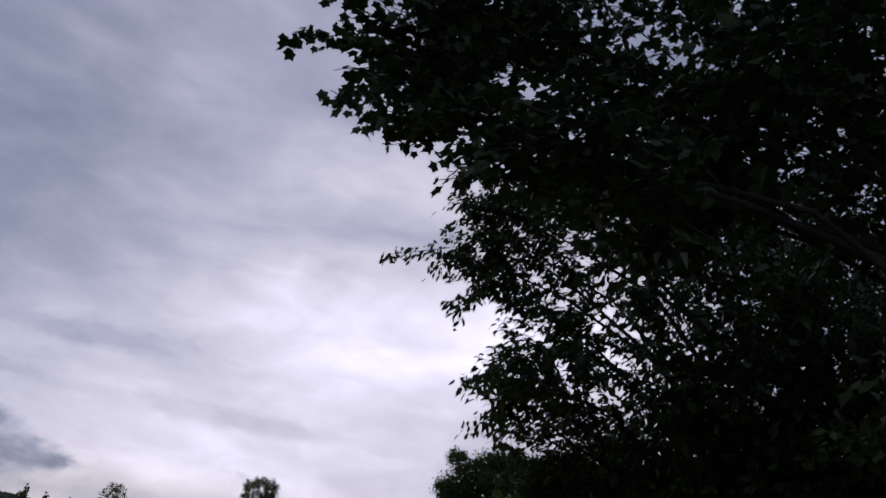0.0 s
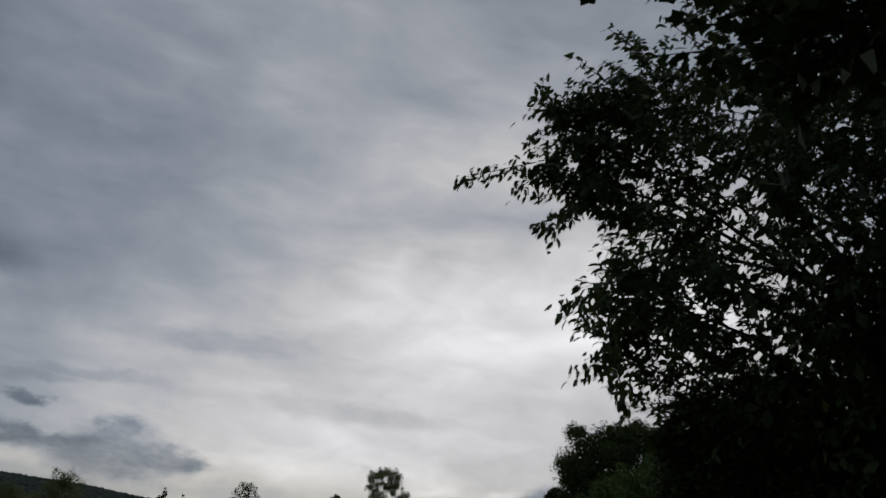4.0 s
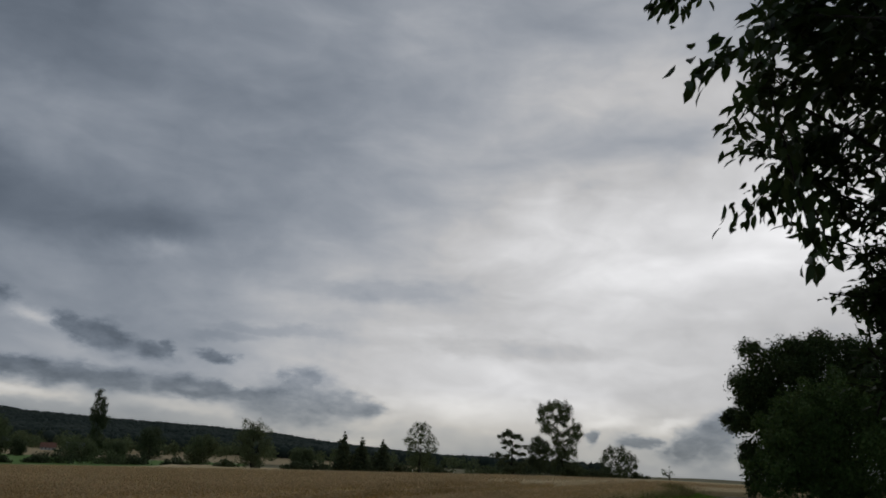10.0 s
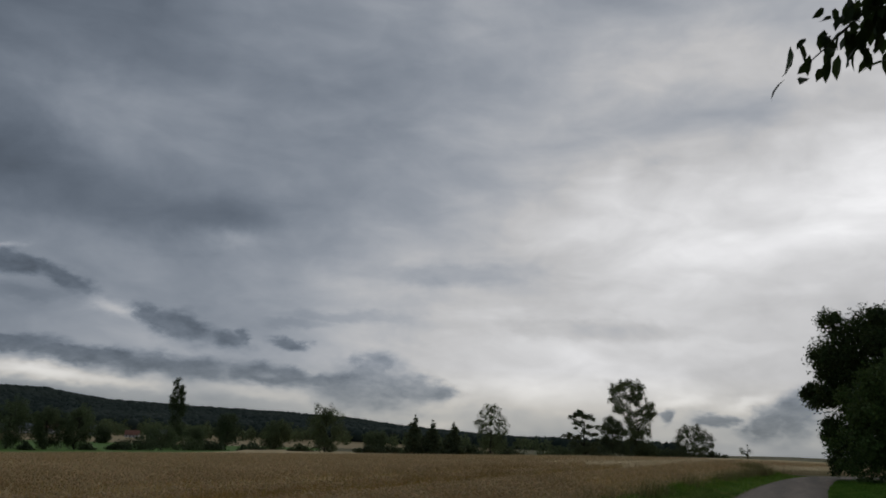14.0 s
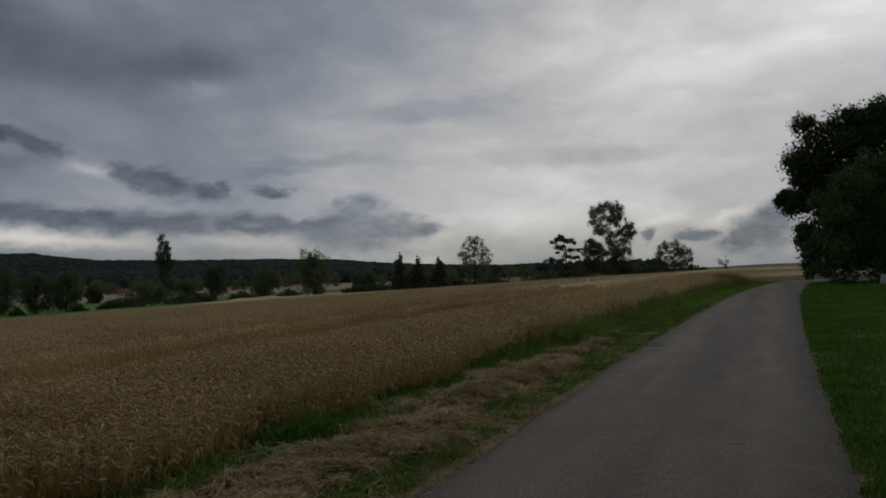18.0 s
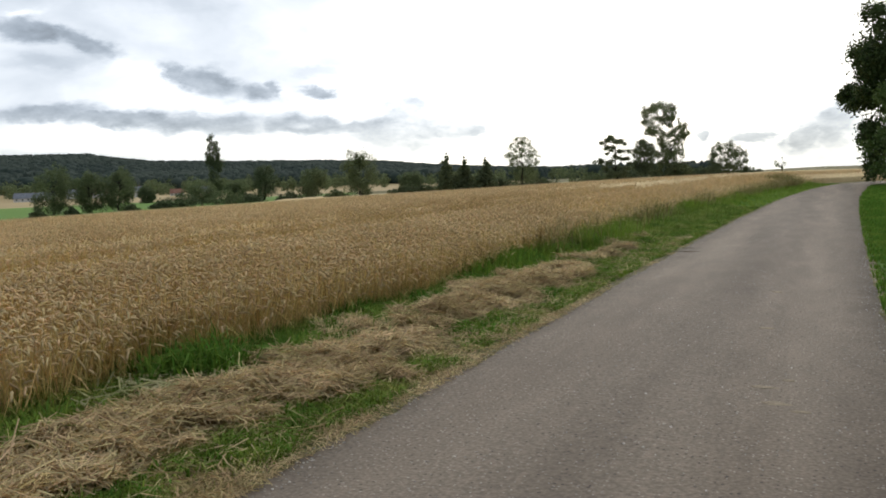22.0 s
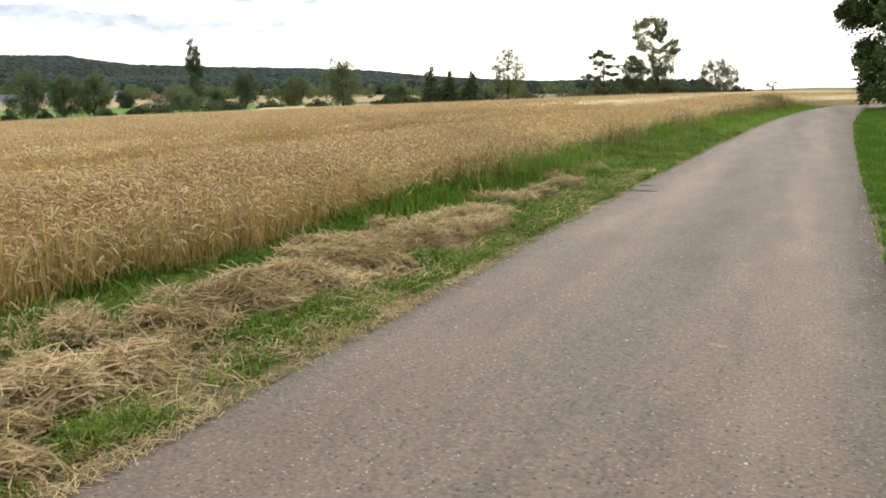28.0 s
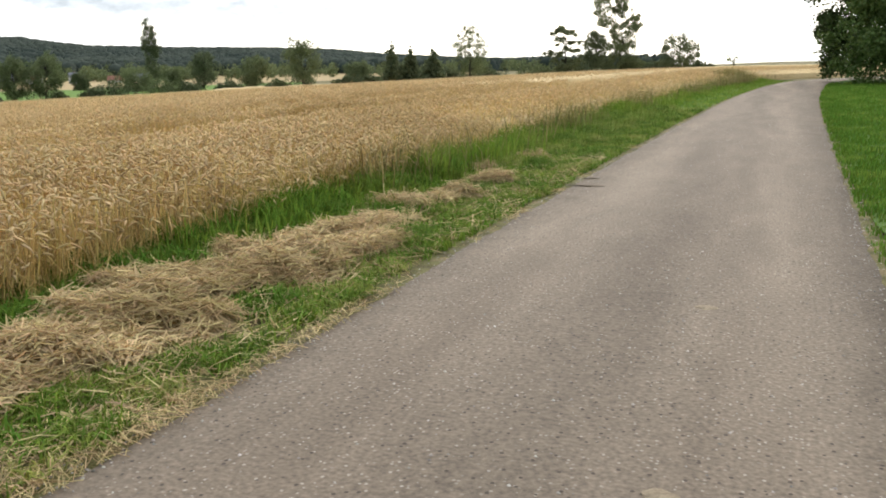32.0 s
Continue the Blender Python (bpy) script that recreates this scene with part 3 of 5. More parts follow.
# ---- trees ----
def tube(bm, pts, radii, sides=7):
    """A tapered limb through points."""
    rings = []
    for n, (p, r) in enumerate(zip(pts, radii)):
        d = (pts[min(n + 1, len(pts) - 1)] - pts[max(n - 1, 0)]).normalized()
        a = d.orthogonal().normalized()
        b = d.cross(a)
        rings.append([bm.verts.new(p + (a * math.cos(2 * math.pi * s / sides) + b * math.sin(2 * math.pi * s / sides)) * r) for s in range(sides)])
    for u, v in zip(rings, rings[1:]):
        for s in range(sides):
            bm.faces.new((u[s], u[(s + 1) % sides], v[(s + 1) % sides], v[s]))
    bm.faces.new(rings[-1])


def bent(a, b, sag, rnd, n=5):
    """Points from a to b, bowed by sag upwards, a little crooked."""
    out = []
    L = (b - a).length
    for s in range(n + 1):
        u = s / n
        p = a.lerp(b, u) + Vector((0, 0, sag * L * 4 * u * (1 - u)))
        if 0 < s < n:
            p += Vector((rnd.uniform(-1, 1), rnd.uniform(-1, 1), rnd.uniform(-1, 1))) * L * 0.035
        out.append(p)
    return out


def leaf_cloud(centres, radii, count, size, rng, flat=0.8, shell=0.35, droop=0.3, thin=0.5):
    """Leaves (folded lozenges) strewn through blobs, denser towards their skins."""
    c = np.asarray(centres, float)
    r = np.asarray(radii, float)
    if r.ndim == 1:
        r = np.repeat(r[:, None], 3, 1) * [1, 1, flat]
    w = r.prod(1) ** (2 / 3)
    pick = rng.choice(len(c), count, p=w / w.sum())
    d = unit(rng.normal(size=(count, 3)))
    q = shell + (1 - shell) * rng.random((count, 1)) ** 0.5
    q = np.where(rng.random((count, 1)) < 0.22, rng.uniform(0.95, 1.4, (count, 1)), q)
    pos = c[pick] + d * r[pick] * q
    along = unit(rng.normal(size=(count, 3)) + d * 0.5 - np.array([0, 0, droop]))
    side = unit(np.cross(along, rng.normal(size=(count, 3))))
    s = size * rng.uniform(0.6, 1.35, (count, 1))
    up = np.cross(along, side) * s * 0.12
    V = np.stack([pos - along * s * 0.5, pos + side * s * thin * 0.5 + up, pos + along * s * 0.5, pos - side * s * thin * 0.5 + up], 1).reshape(-1, 3)
    F = np.arange(count * 4).reshape(-1, 4)
    return V, F


def tree(name, x, y, blobs, leaf_mat, leaves, size, trunk_r, label, seed, flat=0.85, shell=0.25, thin=0.6, droop=0.3, trunk_top=None, group="", fray=1.3, lump=(0.18, 0.4)):
    """Trunk and limbs to the blobs of the crown. Blobs: x, y, z, r from the foot."""
    rnd, rng = random.Random(seed), np.random.default_rng(seed)
    z0 = float(land(x, y)) - 0.1
    base = tagged(new(name), label, "tree", group)
    base.location = (x, y, z0)
    bm = bmesh.new()
    top = max(b[2] for b in blobs)
    tt = trunk_top or top * 0.75
    axis = bent(Vector((0, 0, 0)), Vector((rnd.uniform(-.3, .3), rnd.uniform(-.3, .3), tt)), 0, rnd, 6)
    tube(bm, axis, [trunk_r * (1.25 if n == 0 else 1 - 0.85 * n / 6) for n in range(7)], 8)
    part("trunk", bm, M_BARK, base, "rough brown trunk")
    bm = bmesh.new()
    for bx, by, bz, br in blobs:
        h = max(0.1, min(0.95, (bz - 0.35 * math.hypot(bx, by)) / tt - 0.1))
        n = h * 6
        a = axis[int(n)].lerp(axis[min(6, int(n) + 1)], n - int(n))
        e = Vector((bx, by, bz))
        if (e - a).length > 0.3:
            tube(bm, bent(a, e, 0.06, rnd, 4), [trunk_r * 0.34, trunk_r * 0.27, trunk_r * 0.2, trunk_r * 0.13, trunk_r * 0.05], 5)
        for _ in range(3):
            v = Vector((rnd.uniform(-1, 1), rnd.uniform(-1, 1), rnd.uniform(-0.4, 1))) * br * 0.9
            tube(bm, bent(e, e + v, 0.03, rnd, 2), [trunk_r * 0.08, trunk_r * 0.05, trunk_r * 0.02], 4)
    part("branchwork", bm, M_BARK, base)
    lumps = [(bx, by, bz, br * 0.8) for bx, by, bz, br in blobs]
    for bx, by, bz, br in blobs:
        for _ in range(8):
            v = unit(rng.normal(size=3)) * br * rng.uniform(0.6, fray)
            lumps.append((bx + v[0], by + v[1], max(0.2, bz + v[2] * flat), br * rng.uniform(*lump)))
    V, F = leaf_cloud([b[:3] for b in lumps], [b[3] for b in lumps], leaves, size, rng, flat, shell, droop, thin)
    child("crown", quick_mesh("crown", V, F, leaf_mat), base)
    return base


def round_blobs(h, rad, n, seed, low=0.25, r=0.33):
    """Blobs that fill a round crown of that height and radius."""
    rnd = random.Random(seed)
    out = []
    for j in range(n):
        u = (j + rnd.random()) / n
        z = h * (low + (0.93 - low) * u)
        prof = math.sin(math.pi * (0.1 + 0.84 * u) ** 1.35) ** 0.6
        a, q = rnd.uniform(0, 6.283), rad * prof * math.sqrt(rnd.random()) * 0.8
        out.append((math.cos(a) * q, math.sin(a) * q, z, rad * r * rnd.uniform(0.7, 1.2)))
    return out


def oval_blobs(h, rad, count, seed, low=0.12, wide=0.6, r=0.26, ragged=0.3):
    """Blobs filling an uneven oval crown, widest at the given share of its height, narrowing to the foot."""
    rnd = random.Random(seed)
    out = []
    for j in range(count):
        u = (j + rnd.random()) / count
        z = low + (0.95 - low) * u
        v = (z - wide) / ((0.98 - wide) if z > wide else (wide - low) * 1.25)
        prof = math.sqrt(max(0.03, 1 - v * v)) * (1 - ragged * rnd.random())
        a = rnd.uniform(0, 6.283)
        q = rad * prof * (0.35 + 0.65 * math.sqrt(rnd.random())) * 0.85
        out.append((math.cos(a) * q, math.sin(a) * q, h * z, rad * r * rnd.uniform(0.65, 1.15)))
    return out


def at_bearing(b, d):
    return math.sin(radians(b)) * d, math.cos(radians(b)) * d


# bearing, distance, height over the eye's level in degrees, radius, leaf, blobs, kind
FAR_TREES = [
    (-48.6, 330, 0.95, 8.2, 0, "round"), (-46.6, 330, 0.6, 7.0, 0, "round"), (-44.9, 330, 0.75, 7.6, 0, "round"),
    (-39.1, 470, 2.9, 6.5, 1, "poplar"), (-40.0, 400, -0.3, 9.0, 0, "round"), (-37.9, 420, -0.2, 7.0, 0, "round"),
    (-36.0, 400, 0.8, 7.5, 1, "round"), (-32.9, 360, 0.45, 7.5, 0, "round"), (-29.8, 312, 1.4, 7.6, 0, "round"),
    (-24.1, 270, 1.4, 4.4, 1, "spruce"), (-22.9, 275, 1.1, 4.6, 1, "spruce"), (-21.5, 280, 1.05, 4.6, 1, "spruce"),
    (-19.1, 252, 2.25, 6.2, 2, "birch"), (-13.05, 238, 2.05, 5.4, 1, "pine"), (-11.2, 270, 1.7, 5.5, 1, "left"),
    (-9.7, 282, 4.2, 8.6, 0, "tall"), (-6.18, 268, 1.4, 7.6, 1, "shrub"), (-43.2, 520, -0.35, 6.0, 1, "round"), (-26.5, 420, 0.0, 7.0, 0, "round"),
    (-3.0, 284, 0.3, 2.6, 2, "dead"),
]
# crowns of the trees that stand against the sky: side, height over the eye, radius, in metres
CROWNS = {
    "tall": [(-3.4, 18.9, 1.6), (-5.1, 17.8, 1.6), (-0.8, 18.2, 1.6), (-6.7, 16.6, 1.4), (1.4, 16.8, 1.6), (-6.1, 13.9, 1.6), (-2.9, 15.2, 1.4), (0.1, 14.8, 1.4), (-4.0, 11.5, 1.4), (-5.7, 11.0, 1.3), (-1.4, 10.1, 1.3), (1.6, 11.7, 1.4), (4.0, 12.0, 1.4), (5.0, 10.0, 1.1), (3.4, 8.7, 1.4), (1.3, 7.5, 1.3), (-3.0, 8.1, 1.3), (-1.2, 5.8, 1.4), (0.9, 4.9, 1.6), (-2.8, 3.6, 1.6), (2.7, 4.9, 1.3), (-0.2, 1.9, 2.0), (2.7, 1.1, 1.6), (-2.7, 0.1, 1.6), (1.6, -1.1, 2.2), (5.0, -1.1, 1.1)],
    "left": [(-2.0, 6.8, 1.2), (-0.4, 7.4, 1.0), (1.0, 6.1, 1.4), (-2.6, 4.5, 1.2), (-0.6, 4.1, 1.4), (1.4, 3.5, 1.4), (-2.8, 1.8, 1.2), (-1.1, 0.5, 1.4), (1.2, 1.2, 1.4), (-3.1, -0.2, 0.9), (-0.1, -1.2, 1.6), (2.6, -1.2, 1.4)],
    "pine": [(-2.3, 7.7, 1.1), (0.5, 7.2, 1.1), (-1.2, 8.4, 0.8), (-3.9, 7.0, 0.6), (2.1, 6.5, 0.6), (-1.7, 5.5, 1.1), (1.6, 4.6, 0.9), (3.5, 4.6, 0.6), (-2.4, 4.0, 0.6), (-0.1, 3.1, 0.9), (-3.8, 2.0, 1.1), (-1.6, 1.4, 1.1), (2.5, 2.5, 0.9), (3.9, 1.3, 0.6), (-3.0, -0.1, 0.9), (0.7, -0.1, 1.1), (2.9, -0.1, 0.9), (-1.2, -1.3, 1.4), (1.5, -1.3, 1.4)],
    "shrub": [(-2.0, 5.4, 1.2), (0.7, 5.3, 1.2), (-3.8, 3.8, 1.2), (3.1, 4.2, 1.2), (4.7, 2.6, 1.0), (-1.2, 2.9, 1.5), (1.6, 2.6, 1.4), (-3.0, 1.3, 1.5), (0.1, 0.5, 1.7), (3.3, 0.5, 1.2), (-3.9, -0.6, 1.4), (-1.0, -1.4, 1.5), (1.8, -1.1, 1.4), (5.2, 1.3, 0.7)],
    "birch": [(0.2, 9.1, 1.0), (-1.4, 8.2, 1.0), (1.3, 7.9, 1.1), (-2.5, 6.7, 1.0), (-0.1, 6.0, 1.1), (2.6, 6.3, 1.0), (-3.8, 4.8, 1.0), (-1.7, 4.1, 1.1), (1.1, 4.0, 1.1), (3.5, 4.4, 1.0), (-3.1, 2.6, 1.0), (-0.5, 1.9, 1.3), (2.0, 1.9, 1.3), (4.0, 2.5, 0.8), (-2.1, 0.0, 1.3), (0.8, -0.3, 1.5), (3.0, 0.0, 1.1), (-0.8, -2.4, 1.5), (1.9, -2.4, 1.3)],
}
LEAF_MATS = [M_FAR_HAZED, M_FARDARK_HAZED, M_PALE_HAZED]
WORDS = {"round": "broad leafy tree with a dense green crown", "poplar": "tall slender poplar with an open top",
         "birch": "pale airy birch with a loose crown", "pine": "dark pine with layered clumps", "dead": "small half-dead tree with bare twigs", "spruce": "dark pointed spruce at the field edge", "tall": "tall many-topped tree with gaps in its crown",
         "left": "dark leafy tree beside a taller one", "shrub": "low round tree with a loose open crown"}
for n, (b, d, elev, rad, lm, kind) in enumerate(FAR_TREES):
    x, y = at_bearing(b, d)
    h = 1.45 + math.tan(radians(elev)) * d - float(land(x, y))
    rnd = random.Random(n)
    if kind == "spruce":
        blobs = [(rnd.uniform(-.3, .3), rnd.uniform(-.3, .3), h * u, rad * (1.03 - u) * 0.9) for u in np.linspace(0.1, 0.97, 12)]
        args = dict(leaves=5000, size=0.75, flat=0.6)
    elif kind == "poplar":
        blobs = round_blobs(h * 0.66, rad * 0.9, 18, n, low=0.1)
        for sgn, top in ((-1, 0.97), (1, 0.87)):
            blobs += [(sgn * (2.3 - 0.9 * u) + rnd.uniform(-.4, .4), rnd.uniform(-1, 1), h * (0.55 + (top - 0.55) * u), 2.3 - 0.8 * u) for u in np.linspace(0, 1, 9)]
        args = dict(leaves=16000, size=0.5, flat=1.2, fray=1.2, lump=(0.25, 0.5))
    elif kind in CROWNS:
        deep = {"pine": 0.8, "birch": 0.6, "tall": 0.6, "left": 0.8, "shrub": 0.6}[kind]
        turn = math.radians(b)
        blobs = []
        for side, up, r in CROWNS[kind]:
            v = rnd.uniform(-1, 1) * rad * deep
            blobs.append((side * math.cos(turn) + v * math.sin(turn), -side * math.sin(turn) + v * math.cos(turn), up + 1.45 - float(land(x, y)), r * 1.15))
        count, size, flat = dict(pine=(10000, 0.36, 0.6), birch=(9500, 0.32, 1.0), tall=(32000, 0.36, 1.0), left=(12000, 0.36, 0.9), shrub=(10500, 0.34, 1.0))[kind]
        args = dict(leaves=count, size=size, flat=flat, fray=1.35, lump=(0.35, 0.7))
    elif kind == "dead":
        blobs = [(rnd.uniform(-1, 1) * rad, rnd.uniform(-1, 1) * rad, h * rnd.uniform(0.45, 0.97), 0.7) for _ in range(9)]
        args = dict(leaves=70, size=0.6)
    else:
        blobs = oval_blobs(h, rad, 46, n, low=0.1, wide=0.64, r=0.27)
        args = dict(leaves=11000, size=0.46, flat=1.1, shell=0.05, fray=1.35, lump=(0.3, 0.6))
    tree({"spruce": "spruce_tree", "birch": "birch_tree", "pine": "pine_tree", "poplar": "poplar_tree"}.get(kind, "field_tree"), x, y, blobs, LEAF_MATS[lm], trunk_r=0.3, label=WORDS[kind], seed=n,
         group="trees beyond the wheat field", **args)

for n, (b, d, elev, rad) in enumerate([(-44.2, 320, -1.3, 2.5), (-42.4, 330, -1.2, 4), (-41.2, 330, -0.75, 7), (-38.4, 330, -0.7, 7), (-37.0, 330, -0.9, 5), (-34.4, 330, -1.0, 4.5), (-31.4, 320, -0.9, 4),
                                       (-27.0, 300, -0.75, 4), (-25.6, 300, -0.7, 5), (-22.2, 285, -0.3, 5), (-20.5, 285, -0.35, 5), (-18.0, 270, -0.5, 5), (-14.6, 250, -0.45, 5), (-12.8, 262, 0.0, 6),
                                       (-9.0, 285, 0.0, 7), (-8.0, 285, -0.3, 5), (-7.4, 280, -0.2, 4), (-5.0, 280, -0.4, 4), (-49.5, 300, -1.2, 2.5), (-47.6, 310, -1.3, 2.2)]):
    x, y = at_bearing(b, d)
    h = max(2.0, 1.45 + math.tan(radians(elev)) * d - float(land(x, y)))
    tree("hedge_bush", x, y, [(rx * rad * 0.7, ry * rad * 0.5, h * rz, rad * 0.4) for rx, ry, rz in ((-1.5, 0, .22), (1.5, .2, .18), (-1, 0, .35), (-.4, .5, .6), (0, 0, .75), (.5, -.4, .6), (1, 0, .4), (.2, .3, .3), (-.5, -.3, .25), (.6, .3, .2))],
         M_FARDARK_HAZED if n % 3 else M_FAR_HAZED, 2200, 0.6, 0.15, "low dark hedge bush at the far field edge", 200 + n, group="hedge beyond the wheat field")

# ---- wooded hill ----
rng = np.random.default_rng(3)
N_W = 18000
wb = np.radians(rng.uniform(-66, -7, N_W))
wr = 1080 + 900 * rng.random(N_W) ** 0.8
wx, wy = np.sin(wb) * wr, np.cos(wb) * wr
wz = land(wx, wy)
wh, ww = rng.uniform(14, 18.5, N_W), rng.uniform(8, 13, N_W)
conif = rng.random(N_W) < 0.5
ring = np.radians([0, 72, 144, 216, 288])
lv = []
for (hz, wd_c, wd_b) in ((0.05, 0.8, 0.7), (0.55, 0.5, 1.0), (0.85, 0.2, 0.6)):
    wd = np.where(conif, wd_c, wd_b) * ww
    for a in ring:
        lv.append(np.stack([wx + np.cos(a + wb * 40) * wd * rng.uniform(.7, 1.2, N_W), wy + np.sin(a + wb * 40) * wd * rng.uniform(.7, 1.2, N_W), wz + wh * hz * rng.uniform(.9, 1.1, N_W)], -1))
lv.append(np.stack([wx, wy, wz + wh], -1))
WV = np.stack(lv, 1)
WF = []
for l in range(3):
    for s in range(5):
        a, b = l * 5 + s, l * 5 + (s + 1) % 5
        if l < 2:
            WF += [(a, b, b + 5), (a, b + 5, a + 5)]
        else:
            WF += [(a, b, 15)]
WF = (np.arange(N_W)[:, None, None] * 16 + np.array(WF)[None]).reshape(-1, 3)
tagged(new("hill_forest", quick_mesh("hill_forest", WV.reshape(-1, 3), WF, M_WOODS, True)), "dark mixed forest covering the distant hills", "forest", kind="stuff")

# ---- oak and bushy tree beside the lane ----
tree("oak_tree", 7.5, 62, [(-6.0, 2, 5.72, 1.2), (-5.3, 0, 6.16, 1.3), (-5.18, 0, 8.36, 1.73), (-4.75, 1, 3.52, 1.4), (-3.78, 0, 9.68, 1.84), (-2.7, 0, 10.67, 1.51), (-1.08, 0, 10.56, 1.73), (-3.89, 0, 7.04, 2.05), (-2.16, 0, 8.14, 2.38), (0.54, 0, 10.34, 1.94), (2.7, 0, 9.46, 2.38), (1.08, 0, 7.15, 2.81), (-1.62, 0, 5.06, 2.38), (2.7, 0, 4.84, 2.81), (-4.7, 2, 1.76, 1.19), (4.86, 0, 7.7, 2.59), (5.4, 0, 4.4, 2.7), (0.0, 0, 2.75, 2.38), (-3.24, 1, 2.42, 1.51), (-3.24, 0, 5.06, 1.51)], M_OAK, 150000, 0.2, 0.32, "broad dark green oak tree at the bend of the lane", 51, flat=0.95, shell=0.05, fray=1.12)
tree("leafy_tree", 6.8, 52, [(-3.0, 0, 1.2, 1.5), (-3.2, 0, 2.8, 1.5), (-2.9, 0, 4.4, 1.6), (-2, 0, 5.8, 1.6), (0, 0, 6.4, 1.8), (2, 0, 5.6, 2.2), (-1, 0, 3.5, 2.3), (1.5, 0, 2.6, 2.4), (0, 0, 1.2, 1.9), (4, 0, 4.5, 2.2), (4, 0, 1.8, 2.2)],
     M_WILLOW, 64000, 0.17, 0.2, "dense fresh green bushy tree on the grass bank", 52, flat=1.0)

# ---- cherry, maple and shrubs over the lane ----
CHERRY_LEAF = (np.array([(0, 0, 0), (.3, .19, .04), (.3, 0, 0), (.3, -.19, .04), (.68, .18, -.01), (.68, 0, -.06), (.68, -.18, -.01), (1, 0, -.18)]),
               np.array([(0, 2, 1), (0, 3, 2), (1, 2, 5), (1, 5, 4), (2, 3, 6), (2, 6, 5), (4, 5, 7), (5, 6, 7)]))
RIM = [(180, .3), (130, .62), (98, .5), (60, .85), (32, .62), (0, 1.0), (-32, .62), (-60, .85), (-98, .5), (-130, .62)]
MAPLE_LEAF = (np.array([(0.35, 0, 0.04)] + [(0.35 + .62 * r * math.cos(radians(a)), .62 * r * math.sin(radians(a)), -.05 * r) for a, r in RIM]),
              np.array([(0, 1 + n, 1 + (n + 1) % 10) for n in range(10)]))
SMALL_LEAF = (np.array([(0, 0, 0), (.4, .27, .04), (1, 0, -.1), (.4, -.27, .04)]), np.array([(0, 1, 2), (0, 2, 3)]))


def place_leaves(shape, pos, along, size, rng):
    """One leaf of the given shape at each place, its tip along the given way."""
    pts, tris = shape
    a = unit(along)
    up = rng.normal(size=a.shape) * 0.5 + np.array([0, 0, 1.0])
    s = unit(np.cross(up, a))
    n = np.cross(a, s)
    V = pos[:, None] + size[:, None, None] * (pts[None, :, :1] * a[:, None] + pts[None, :, 1:2] * s[:, None] + pts[None, :, 2:] * n[:, None])
    F = (np.arange(len(pos))[:, None, None] * len(pts) + tris[None]).reshape(-1, 3)
    return V.reshape(-1, 3), F


def sprays(starts, ends, per, spread, droop, rng):
    """Leaf places and ways along twigs, alternating to both sides and hanging."""
    d = ends - starts
    L = np.linalg.norm(d, axis=1, keepdims=True)
    u = (np.arange(per) + 0.5) / per
    pos = starts[:, None] + d[:, None] * u[None, :, None] + rng.normal(size=(len(starts), per, 3)) * 0.027
    side = unit(np.cross(d, [0, 0, 1.0]))
    sgn = np.where(np.arange(per) % 2, 1.0, -1.0)[None, :, None]
    way = unit(d)[:, None] * 0.55 + side[:, None] * sgn * spread + rng.normal(size=pos.shape) * 0.35 - np.array([0, 0, droop])
    return pos.reshape(-1, 3), way.reshape(-1, 3)


def twig_mesh(starts, ends, r):
    """Three-sided twigs."""
    d = unit(ends - starts)
    a = unit(np.cross(d, [0.3, 0.2, 1.0]))
    b = np.cross(d, a)
    V = []
    for q, k in ((starts, 1.0), (ends, 0.4)):
        for t in (0, 2.094, 4.189):
            V.append(q + (a * math.cos(t) + b * math.sin(t)) * r * k)
    V = np.stack(V, 1)
    F = (np.arange(len(starts))[:, None, None] * 6 + np.array([(0, 1, 4, 3), (1, 2, 5, 4), (2, 0, 3, 5)])[None]).reshape(-1, 4)
    return V.reshape(-1, 3), F


HEDGE = np.array((0.225, -0.45, 0.1))
GROVE, GROVE_AT = 1.35, np.array((0.058, -4.672, 1.582))


def grown(p):
    """Places in the grove beside the start of the walk, spread by its scale."""
    return GROVE_AT + GROVE * (np.asarray(p, float) + HEDGE - GROVE_AT)



